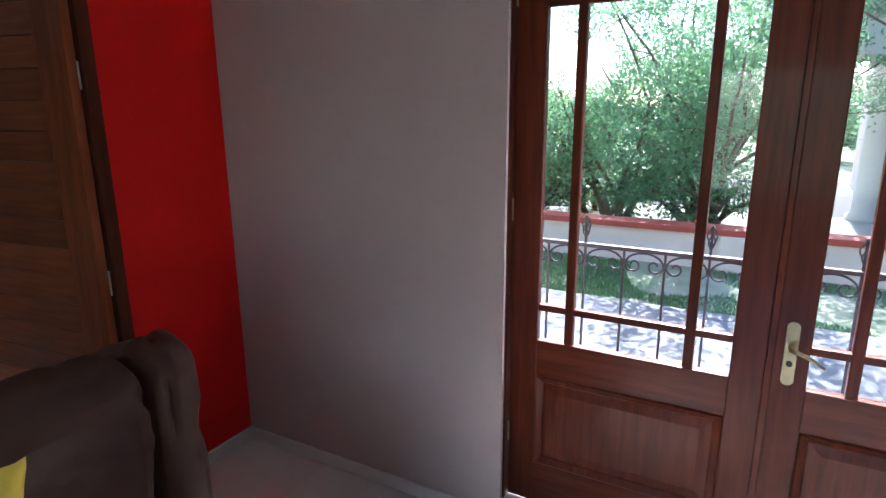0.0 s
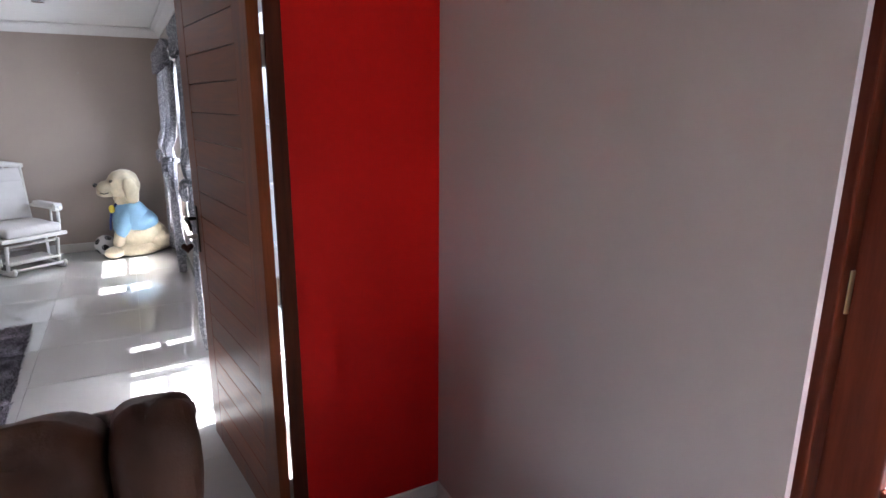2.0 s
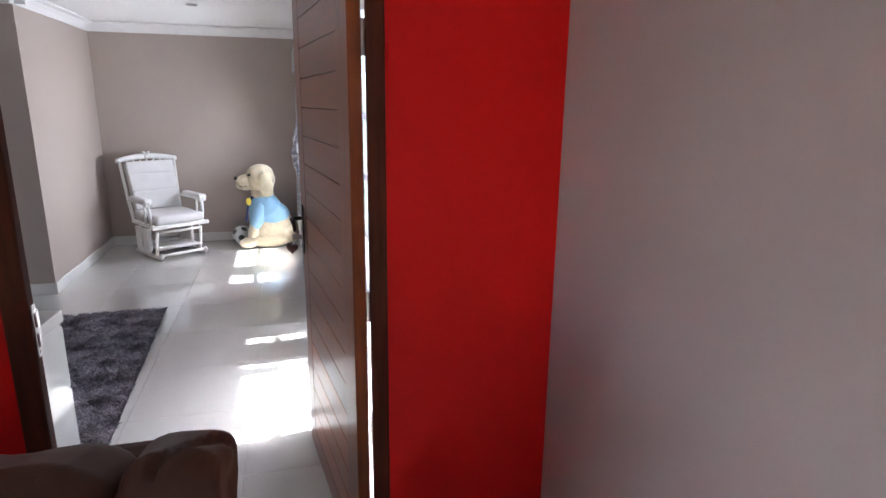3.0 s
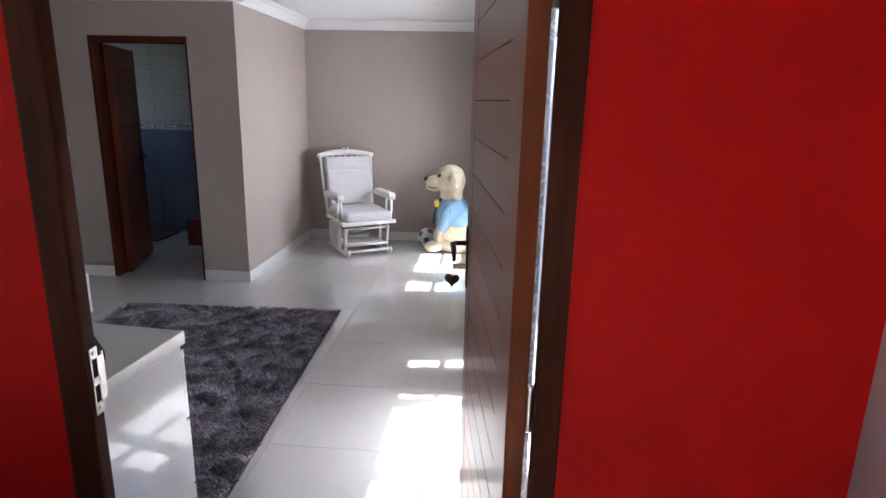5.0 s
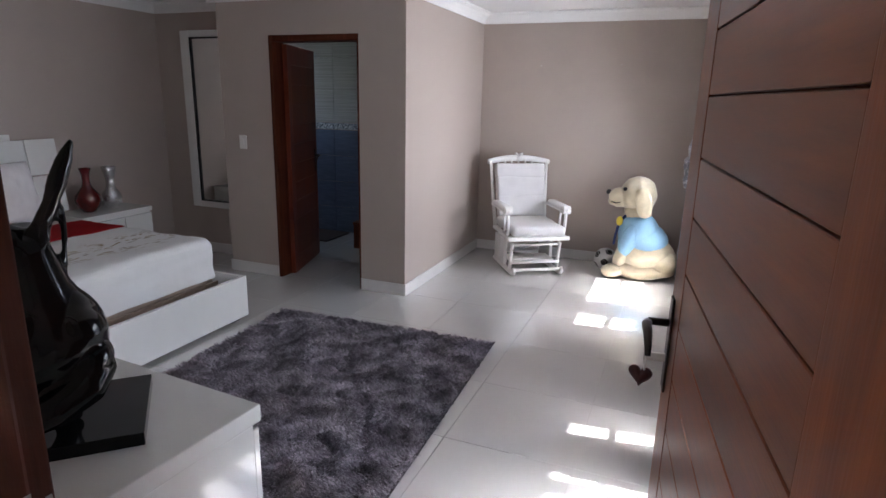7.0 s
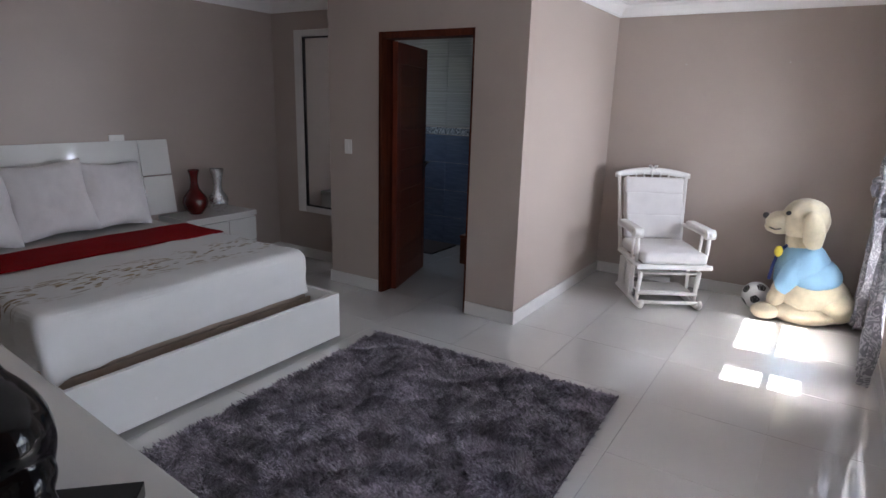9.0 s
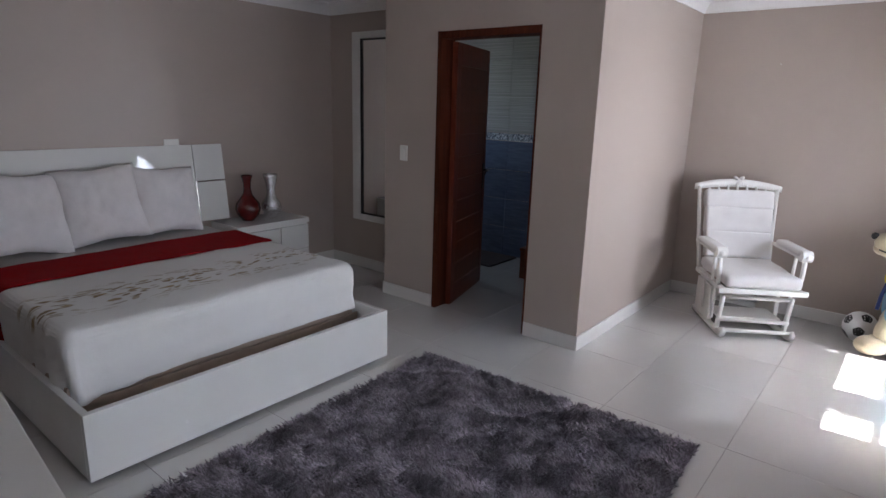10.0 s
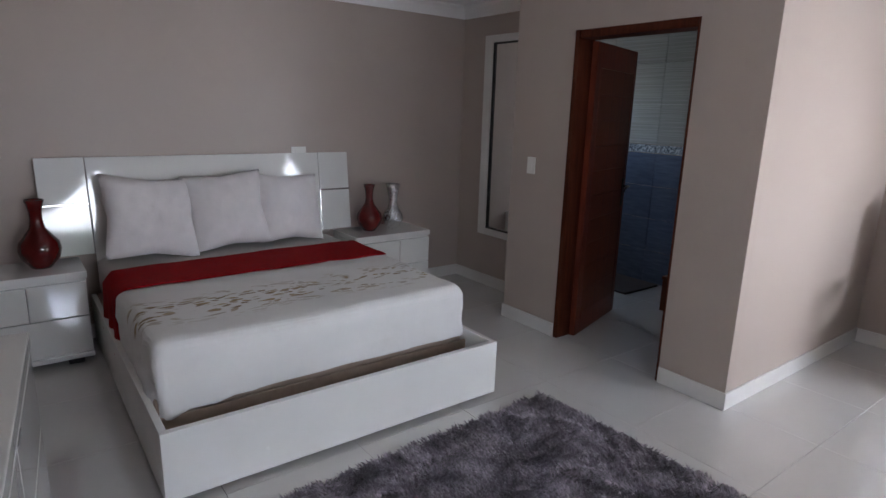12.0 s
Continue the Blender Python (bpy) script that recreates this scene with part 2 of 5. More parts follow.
def wall_x(name, x0, x1, y0, y1, opening, mat, label, z1=CEIL):
    """A wall that runs along y, with openings (y0, y1, z0, z1)."""
    bm = bmesh.new()
    at = y0
    for a, b, c, d in sorted(opening):
        box(x0, at, 0, x1, a, z1, bm=bm)
        if c > 0:
            box(x0, a, 0, x1, b, c, bm=bm)
        if d < z1:
            box(x0, a, d, x1, b, z1, bm=bm)
        at = b
    box(x0, at, 0, x1, y1, z1, bm=bm)
    return setting(name, bm, mat, label, "wall")


def wall_y(name, y0, y1, x0, x1, opening, mat, label, z1=CEIL):
    bm = bmesh.new()
    at = x0
    for a, b, c, d in sorted(opening):
        box(at, y0, 0, a, y1, z1, bm=bm)
        if c > 0:
            box(a, y0, 0, b, y1, c, bm=bm)
        if d < z1:
            box(a, y0, d, b, y1, z1, bm=bm)
        at = b
    box(at, y0, 0, x1, y1, z1, bm=bm)
    return setting(name, bm, mat, label, "wall")


WIN_A, WIN_B = (-7.23, -5.85, 0.40, 2.05), (-4.53, -2.14, 0.18, 2.05)
DOOR_Y0, DOOR_Y1, DOOR_H = 0.262, 1.298, 2.21
FR_X0, FR_X1, FR_H = -0.619, 1.17, 2.40
BD_Y0, BD_Y1, BD_H = -2.21, -1.36, 2.08
# the wall between lounge and bedroom: red on the lounge side, beige on the other
wall_x("wall_red", X_RED - 0.04, X_RED, -4.2, 2.145, [(DOOR_Y0, DOOR_Y1, 0, DOOR_H)], M_RED, "bright red painted lounge wall with a doorway")
wall_x("wall_east", X_RED_IN, X_RED - 0.04, -4.2, 2.145, [(DOOR_Y0, DOOR_Y1, 0, DOOR_H)], M_BEIGE, "beige painted bedroom wall with a doorway")
wall_y("wall_grey", Y_GREY, Y_GREY + 0.018, X_RED, 4.0, [(FR_X0, FR_X1, 0, FR_H)], M_GREY, "grey painted lounge wall with glazed double doors")
wall_y("wall_grey_outer", Y_GREY + 0.018, Y_GREY + 0.28, X_RED, 4.0, [(FR_X0 - 0.13, FR_X1 + 0.13, 0, FR_H)], M_GREY, "plastered outer skin round the glazed double doors")
wall_y("wall_north", Y_WIN, Y_WIN + 0.2, X_FAR - 0.16, X_RED_IN, [WIN_A, WIN_B], M_BEIGE, "beige painted bedroom wall with two windows")
wall_x("wall_west", X_FAR - 0.16, X_FAR, Y_BATH, Y_WIN, [], M_BEIGE, "plain beige painted far bedroom wall")
wall_y("wall_bath_north", Y_BATH - 0.15, Y_BATH, X_FAR - 0.16, X_BATH, [], M_BEIGE, "beige painted side wall of the bathroom")
wall_x("wall_bath_east", X_BATH - 0.15, X_BATH, Y_ALC, Y_BATH - 0.15, [(BD_Y0, BD_Y1, 0, BD_H)], M_BEIGE, "beige painted wall with the bathroom doorway")
wall_y("wall_alcove_side", Y_ALC, Y_ALC + 0.15, X_ALC - 0.15, X_BATH - 0.15, [], M_BEIGE, "beige painted return wall")
wall_x("wall_alcove", X_ALC - 0.15, X_ALC, Y_SOUTH, Y_ALC, [], M_BEIGE, "beige painted alcove wall behind the mirror")
wall_y("wall_south", Y_SOUTH - 0.2, Y_SOUTH, X_FAR - 0.16, X_RED_IN, [(-7.35, -6.75, 1.2, 2.0)], M_BEIGE, "beige painted wall behind the bed")
wall_x("wall_bath_west", X_FAR - 0.16, X_FAR, Y_SOUTH, Y_BATH - 0.15, [], M_PLAIN, "plain bathroom wall")
wall_x("wall_lounge_east", 4.0, 4.2, -4.2, 2.145, [], M_GREY, "grey painted lounge wall")
# The opening is invented, out of view, to let sky light into the lounge.
wall_y("wall_lounge_south", -4.4, -4.2, X_RED, 4.2, [(-0.5, 2.5, 0.6, 2.1)], M_GREY, "grey painted lounge wall with an added opening for daylight")

bm = bmesh.new()
box(X_FAR - 0.16, -4.4, CEIL, 4.2, 2.14, CEIL + 0.15, bm=bm)
setting("ceiling", bm, M_CEIL, "white painted flat ceiling", "ceiling")
# The eave is unseen; its steps are set to cut the sun patches indoors.
bm = bmesh.new()
box(X_FAR - 0.3, -4.5, CEIL + 0.15, 4.3, 2.80, CEIL + 0.33, bm=bm)
box(-7.28, 2.80, CEIL + 0.15, 4.3, 2.88, CEIL + 0.33, bm=bm)
box(-5.75, 2.88, CEIL + 0.15, -2.3, 3.15, CEIL + 0.33, bm=bm)
setting("roof_slab", bm, M_PLAIN, "plain roof slab with an unseen stepped eave added to trim the sun", "roof")


def cornice(name, runs):
    """Coved plaster strip along the top of the walls; runs of (start, end, inward normal)."""
    prof = [(0, 0), (0, -0.10), (0.012, -0.10), (0.014, -0.088), (0.03, -0.06), (0.055, -0.03), (0.085, -0.016), (0.09, -0.012), (0.09, 0)]
    bm = bmesh.new()
    for (xa, ya), (xb, yb), (nx, ny) in runs:
        ends = []
        d = Vector((xb - xa, yb - ya, 0)).normalized()
        for (x, y), s in (((xa, ya), 1), ((xb, yb), -1)):
            ends.append([bm.verts.new((x + nx * p, y + ny * p, CEIL - 0.001 + q)) for p, q in prof])
        for k in range(len(prof)):
            k2 = (k + 1) % len(prof)
            bm.faces.new((ends[0][k], ends[0][k2], ends[1][k2], ends[1][k]))
        bm.faces.new(ends[0])
        bm.faces.new(ends[1][::-1])
    return setting(name, bm, M_CORN, "white coved plaster cornice", "cornice")


cornice("trim_cornice", [((X_FAR, Y_BATH), (X_FAR, Y_WIN), (1, 0)), ((X_FAR, Y_WIN), (X_RED_IN, Y_WIN), (0, -1)),
                         ((X_RED_IN, Y_SOUTH), (X_RED_IN, Y_WIN), (-1, 0)), ((X_ALC, Y_SOUTH), (X_RED_IN, Y_SOUTH), (0, 1)),
                         ((X_ALC, Y_SOUTH), (X_ALC, Y_ALC), (1, 0)), ((X_ALC, Y_ALC), (X_BATH, Y_ALC), (0, -1)),
                         ((X_BATH, Y_ALC - 0.09), (X_BATH, Y_BATH + 0.09), (1, 0)), ((X_FAR, Y_BATH), (X_BATH + 0.09, Y_BATH), (0, 1))])


def skirting(name, runs, h=0.10, t=0.012):
    bm = bmesh.new()
    for x0, y0, x1, y1 in runs:
        box(x0, y0, 0.0, x1, y1, h, bevel=0.002, seg=1, bm=bm)
    return setting(name, bm, M_SKIRT, "off-white tile skirting", "skirting")


t = 0.012
skirting("baseboard_bedroom", [
    (X_FAR, Y_BATH + t, X_FAR + t, Y_WIN), (X_FAR + t, Y_WIN - t, X_RED_IN, Y_WIN), (X_FAR, Y_BATH, X_BATH + t, Y_BATH + t),
    (X_BATH, BD_Y1 + 0.003, X_BATH + t, Y_BATH), (X_BATH, Y_ALC, X_BATH + t, BD_Y0 - 0.003), (X_ALC, Y_ALC - t, X_BATH + t, Y_ALC),
    (X_ALC, Y_SOUTH, X_ALC + t, Y_ALC - t), (X_ALC + t, Y_SOUTH, X_RED_IN, Y_SOUTH + t), (X_RED_IN - t, Y_SOUTH + t, X_RED_IN, DOOR_Y0 - 0.01)])
skirting("baseboard_lounge", [(X_RED, DOOR_Y1 + 0.01, X_RED + t, Y_GREY), (X_RED + t, Y_GREY - t, FR_X0 - 0.003, Y_GREY),
                              (X_RED, -4.2, X_RED + t, DOOR_Y0 - 0.01), (FR_X1 + 0.003, Y_GREY - t, 4.0, Y_GREY)], h=0.065)

# ---- doorway between lounge and bedroom ----
FX0, FX1 = X_RED_IN - 0.003, X_RED + 0.010


frame_1 = thing("door_frame", "dark-stained hardwood door frame in the red wall", "door frame")
part("jamb", box(FX0, DOOR_Y0, 0.0, -2.076, DOOR_Y0 + 0.024, DOOR_H, bevel=0.003), M_FRAME, frame_1)
part("jamb", box(-2.075, DOOR_Y0, 0.0, FX1, DOOR_Y0 + 0.066, DOOR_H, bevel=0.006), M_FRAME, frame_1)
part("jamb", box(FX0, DOOR_Y1 - 0.024, 0.0, -2.056, DOOR_Y1, DOOR_H, bevel=0.003), M_FRAME, frame_1)
part("jamb", box(-2.055, DOOR_Y1 - 0.055, 0.0, FX1, DOOR_Y1, DOOR_H, bevel=0.006), M_FRAME, frame_1)
part("head", box(FX0 + 0.004, DOOR_Y0 + 0.067, DOOR_H - 0.075, FX1, DOOR_Y1 - 0.056, DOOR_H, bevel=0.006), M_FRAME, frame_1)


def strike_plate():
    bm = bmesh.new()
    y = DOOR_Y0 + 0.0665
    x = -2.060
    for z0, z1 in ((0.95, 0.975), (1.015, 1.033), (1.075, 1.10)):
        box(x - 0.012, y, z0, x + 0.012, y + 0.002, z1, bm=bm)
    box(x - 0.012, y, 0.975, x - 0.008, y + 0.002, 1.075, bm=bm)
    box(x + 0.008, y, 0.975, x + 0.012, y + 0.002, 1.075, bm=bm)
    for k in range(4):
        a, b = radians(14 * k), radians(14 * (k + 1))
        box(x - 0.012 - 0.008 * (k + 1), y - 0.0012 * k * k, 0.975, x - 0.012 - 0.008 * k, y + 0.002 - 0.0012 * k * k, 1.075, bm=bm)
    ob = part("strike_plate", bm, M_STEEL, frame_1, "worn steel strike plate")
    for z in (0.9625, 1.0875):
        part("screw", cyl(0.0045, 0, 0.002, 12, m=pose(x, y + 0.0035, z, 90)), M_STEEL, ob)


strike_plate()


def plank_leaf(name, width, height, label, mats, hinge_stile=0.09, free_stile=0.055, n=18, low=0.145, step=0.0974):
    """A boarded door leaf: hinge at the origin, running along -x, faces along y."""
    d = thing(name, label, "door")
    th = 0.04
    top = low + n * step
    part("stile", box(-hinge_stile, -th / 2, 0.006, 0, th / 2, height, bevel=0.003), mats[1], d)
    part("stile", box(-width, -th / 2, 0.006, -width + free_stile, th / 2, height, bevel=0.003), mats[1], d)
    part("rail", box(-width + free_stile, -th / 2, 0.006, -hinge_stile, th / 2, low, bevel=0.002), mats[1], d)
    part("rail", box(-width + free_stile, -th / 2, top, -hinge_stile, th / 2, height, bevel=0.002), mats[1], d)
    first = None
    for k in range(n):
        z = low + k * step
        if first is None:
            first = part("plank", box(-width + free_stile, -th / 2 + 0.001, 0.0015, -hinge_stile, th / 2 - 0.001, step - 0.0015, bevel=0.0015, seg=1), mats[0], d)
            first.location.z = z
        else:
            o = new("plank", first.data)
            o.parent = d
            o.location.z = z
    part("core", box(-width + free_stile, -0.008, low, -hinge_stile, 0.008, top), M_FRAME, d)
    return d


leaf_1 = plank_leaf("door_1", 0.98, 2.13, "open hardwood door of horizontal planks with a bronze handle", (M_LEAF, M_STILE), hinge_stile=0.15, free_stile=0.13, n=17, low=0.117, step=0.1155)
HINGE = (-2.045, 1.212)
leaf_1.matrix_basis = pose(HINGE[0], HINGE[1], 0, 0, 0, 7.0)


def lever(parent, x, z, side):
    """Lever handle with its back plate on one face of a leaf (side -1: the -y face)."""
    y = side * 0.02
    plate = part("back_plate", box(x - 0.02, y, z - 0.13, x + 0.02, y + side * 0.006, z + 0.09, bevel=0.004), M_BRONZE, parent, "dark bronze back plate")
    part("neck", tube([(x, y, z + 0.03), (x, y + side * 0.05, z + 0.03)], 0.009), M_BRONZE, plate, smooth=True)
    pts = [(x, y + side * 0.05, z + 0.03), (x + 0.03, y + side * 0.055, z + 0.034), (x + 0.07, y + side * 0.055, z + 0.03),
           (x + 0.10, y + side * 0.055, z + 0.015), (x + 0.115, y + side * 0.055, z - 0.005)]
    part("lever", tube(pts, [0.010, 0.011, 0.010, 0.008, 0.006], flat=0.7), M_BRONZE, plate, "dark bronze lever", smooth=True)
    return plate


lever(leaf_1, -0.94, 1.105, -1)
lever(leaf_1, -0.94, 1.105, 1)
part("lock_edge", box(-0.9825, -0.011, 1.01, -0.979, 0.011, 1.23, bevel=0.001), M_BRASS, leaf_1, "brass lock edge plate")
for z in (0.22, 1.02, 1.82):
    hg = part("hinge", cyl(0.008, z - 0.05, z + 0.05, 12, m=pose(-0.012, 0.027, 0)), M_STEEL, leaf_1, "steel butt hinge")


def key_with_heart():
    k = thing("key", "key in the lock with a dark heart-shaped tag", "key")
    part("bow", box(-0.004, -0.05, -0.010, 0.004, 0, 0.010, bevel=0.003), M_STEEL, k)
    part("ring", tube([(0.016 * math.cos(a), -0.045, -0.018 + 0.016 * math.sin(a)) for a in [i * math.pi / 8 for i in range(17)]], 0.0015, 6), M_STEEL, k)
    bm = bmesh.new()
    ring = []
    for i in range(28):
        a = 2 * math.pi * i / 28
        ring.append((0.0017 * 16 * math.sin(a) ** 3, 0.0017 * (13 * math.cos(a) - 5 * math.cos(2 * a) - 2 * math.cos(3 * a) - math.cos(4 * a))))
    f = bm.faces.new([bm.verts.new((x, 0, z)) for x, z in ring])
    g = bmesh.ops.extrude_face_region(bm, geom=[f])
    bmesh.ops.translate(bm, verts=[v for v in g["geom"] if isinstance(v, bmesh.types.BMVert)], vec=(0, 0.012, 0))
    bmesh.ops.bevel(bm, geom=[e for e in bm.edges if abs(e.verts[0].co.y - e.verts[1].co.y) < 1e-5], offset=0.003, segments=2, affect="EDGES")
    tag = part("tag", bm, M_PINK, k, "dark red leather heart tag", smooth=True)
    tag.location = (-0.01, -0.052, -0.055)
    tag.rotation_euler = (0, 0, radians(68))
    return k


key = key_with_heart()
key.matrix_basis = leaf_1.matrix_basis @ pose(-0.94, -0.022, 1.052)

# ---- bathroom doorway ----
frame_2 = thing("door_frame", "dark reddish hardwood frame of the bathroom doorway", "door frame")
part("jamb", box(X_BATH - 0.155, BD_Y0, 0, X_BATH + 0.006, BD_Y0 + 0.035, BD_H, bevel=0.004), M_FRAME, frame_2)
part("jamb", box(X_BATH - 0.155, BD_Y1 - 0.02, 0, X_BATH - 0.004, BD_Y1, BD_H, bevel=0.004), M_FRAME, frame_2)
part("head", box(X_BATH - 0.155, BD_Y0 + 0.036, BD_H - 0.05, X_BATH - 0.002, BD_Y1 - 0.021, BD_H, bevel=0.004), M_FRAME, frame_2)
leaf_2 = plank_leaf("door_2", 0.76, 2.02, "open dark hardwood bathroom door with a steel handle", (M_BLEAF, M_MEDGE), n=10, low=0.16, step=0.17)
leaf_2.matrix_basis = pose(X_BATH - 0.12, BD_Y0 + 0.066, 0, 0, 0, 17)
lever(leaf_2, -0.70, 1.0, 1)


# ---- glazed double doors to the terrace ----
def arched_pane_leaf(name, label):
    """A glazed leaf 0.955 wide from the origin along +x: stiles, rails, glazing bars, panes and a raised panel."""
    d = thing(name, label, "door")
    w, h, th = 0.942, 2.33, 0.042
    part("stile", box(0, -th / 2, 0.008, 0.115, th / 2, h, bevel=0.004), M_MEDGE, d)
    part("stile", box(w - 0.115, -th / 2, 0.008, w, th / 2, h, bevel=0.004), M_MEDGE, d)
    part("rail", box(0.115, -th / 2, 0.008, w - 0.115, th / 2, 0.20, bevel=0.004), M_MEDGEH, d)
    part("rail", box(0.115, -th / 2, 0.61, w - 0.115, th / 2, 0.765, bevel=0.004), M_MEDGEH, d)
    part("rail", box(0.115, -th / 2, 2.22, w - 0.115, th / 2, h, bevel=0.004), M_MEDGEH, d)
    xs = (0.115, 0.243, 0.688, w - 0.115)
    for x in xs[1:3]:
        part("glazing_bar", box(x - 0.018, -th / 2 + 0.003, 0.765, x + 0.018, th / 2 - 0.003, 2.22, bevel=0.006), M_MEDGE, d)
    for z in (0.905, 2.06):
        part("glazing_bar", box(0.115, -th / 2 + 0.004, z - 0.014, w - 0.115, th / 2 - 0.004, z + 0.014, bevel=0.005), M_MEDGEH, d)
    zs = (0.765, 0.905, 2.06, 2.22)
    for i in range(3):
        for j in range(3):
            p = part("pane", box(xs[i] + 0.002, -0.003, zs[j] + 0.002, xs[i + 1] - 0.002, 0.003, zs[j + 1] - 0.002), M_GLASS, d, "clear glass pane")
            p.visible_shadow = False
    bm = bmesh.new()
    rings = []
    for inset, y in ((0.0, -0.021), (0.006, -0.026), (0.03, -0.014), (0.034, -0.008), (0.075, -0.017), (0.075, -0.017)):
        rings.append([bm.verts.new(c) for c in ((0.115 + inset, y, 0.20 + inset), (w - 0.115 - inset, y, 0.20 + inset),
                                                (w - 0.115 - inset, y, 0.61 - inset), (0.115 + inset, y, 0.61 - inset))])
    for a, b in zip(rings[:-1], rings[1:-1]):
        for k in range(4):
            bm.faces.new((a[k], a[(k + 1) % 4], b[(k + 1) % 4], b[k]))
    bm.faces.new(rings[-2])
    bmesh.ops.delete(bm, geom=rings[-1], context="VERTS")
    part("panel", bm, M_MEDGE, d, "raised wooden panel")
    part("panel_back", box(0.115, -0.004, 0.20, w - 0.115, 0.012, 0.61), M_MEDGE, d)
    return d


FD_Y = Y_GREY + 0.225
frame_3 = thing("door_frame", "reddish-brown hardwood frame of the glazed terrace doors", "door frame")
part("jamb", box(FR_X0 - 0.128, FD_Y - 0.06, 0, -0.671, FD_Y + 0.04, FR_H, bevel=0.005), M_MEDGE, frame_3)
part("jamb", box(1.222, FD_Y - 0.06, 0, FR_X1 + 0.128, FD_Y + 0.04, FR_H, bevel=0.005), M_MEDGE, frame_3)
part("head", box(-0.670, FD_Y - 0.06, FR_H - 0.06, 1.221, FD_Y + 0.04, FR_H, bevel=0.005), M_MEDGEH, frame_3)
fr_leaf_l = arched_pane_leaf("door_3", "closed mahogany terrace door with nine glass panes and a raised panel")
fr_leaf_l.matrix_basis = pose(-0.668, FD_Y, 0)
fr_leaf_r = copy_thing(fr_leaf_l, pose(0.277, FD_Y, 0))
part("cover_strip", box(-0.012, -0.034, 0.01, 0.012, -0.0215, 2.32, bevel=0.004), M_MEDGE, fr_leaf_r)
bm = box(0.037, -0.029, 0.797, 0.077, -0.0215, 0.983, bevel=0.002)
for z in (0.797, 0.983):
    cyl(0.020, 0, 0.0074, 24, m=pose(0.057, -0.0215, z, 90), bm=bm)
plate = part("back_plate", bm, M_BRASS, fr_leaf_r, "aged brass lock plate")
part("keyhole", cyl(0.010, 0, 0.004, 14, m=pose(0.057, -0.029, 0.855, 90)), M_DARK, plate)
part("lever", tube([(0.057, -0.028, 0.915), (0.057, -0.065, 0.915), (0.075, -0.07, 0.912), (0.12, -0.068, 0.895), (0.155, -0.066, 0.872)],
                   [0.010, 0.009, 0.008, 0.007, 0.005]), M_BRASS, plate, "curved brass lever", smooth=True)
for z in (0.32, 1.3, 2.1):
    part("hinge", cyl(0.007, z - 0.045, z + 0.045, 10, m=pose(-0.004, -0.022, 0)), M_BRASS, fr_leaf_l)


# ---- bedroom windows ----
def casement_window(name, span, posts, low):
    """A white window; posts are (x, half width), low the height of the lowest glazing bar."""
    x0, x1, z0, z1 = span
    w = tagged(new(name), "white framed window with small panes behind the curtains", "window", kind="structure")
    y = Y_WIN + 0.10
    for a in (x0, x1 - 0.05):
        part("window_frame", box(a, y - 0.03, z0, a + 0.05, y + 0.03, z1, bevel=0.004), M_ALU, w)
    for a in (z0, z1 - 0.05):
        part("window_frame", box(x0 + 0.05, y - 0.03, a, x1 - 0.05, y + 0.03, a + 0.05, bevel=0.004), M_ALU, w)
    part("window_sill", box(x0 - 0.02, Y_WIN - 0.02, z0 - 0.03, x1 + 0.02, Y_WIN + 0.068, z0 - 0.002, bevel=0.004), M_SKIRT, w)
    for x, wide in posts:
        part("mullion", box(x - wide, y - 0.025, z0 + 0.05, x + wide, y + 0.025, z1 - 0.05, bevel=0.003), M_ALU, w)
    z = low
    while z < z1 - 0.12:
        part("glazing_bar", box(x0 + 0.05, y - 0.012, z - 0.011, x1 - 0.05, y + 0.012, z + 0.011), M_ALU, w)
        z += 0.27
    edges = [x0 + 0.05] + [x for x, wide in posts] + [x1 - 0.05]
    for a, b in zip(edges, edges[1:]):
        p = part("pane", box(a + 0.004, y + 0.0125, z0 + 0.05, b - 0.004, y + 0.0165, z1 - 0.05), M_GLASS, w)
        p.visible_shadow = False
    return w


casement_window("window_1", WIN_A, ((-6.99, 0.012), (-6.45, 0.04), (-6.15, 0.012)), 0.72)
casement_window("window_2", WIN_B, ((-4.08, 0.012), (-3.93, 0.05), (-3.29, 0.045), (-2.75, 0.05)), 0.50)

# ---- floor ----
bm = box(X_FAR - 0.16, -4.4, -0.15, 4.2, 2.14, -0.0105)
floor = setting("floor", bm, M_GROUT, "large glossy off-white porcelain floor tiles with grey joints", "floor")

# ---- bedroom ----


def switch_plate(m, label, w=0.075, h=0.118):
    s = thing("light_switch", label, "switch", m=m)
    part("plate", box(-w / 2, -0.010, -h / 2, w / 2, 0, h / 2, bevel=0.003), M_SWITCH, s)
    part("rocker", box(-0.012, -0.015, -0.03, 0.012, -0.0095, 0.03, bevel=0.002), M_SWITCH, s)
    return s


switch_plate(pose(X_BATH, -2.53, 1.195, 0, 0, 90), "white plastic light switch beside the bathroom door")
switch_plate(pose(-4.675, Y_SOUTH, 1.215, 0, 90, 180), "white plastic wall socket above the headboard")


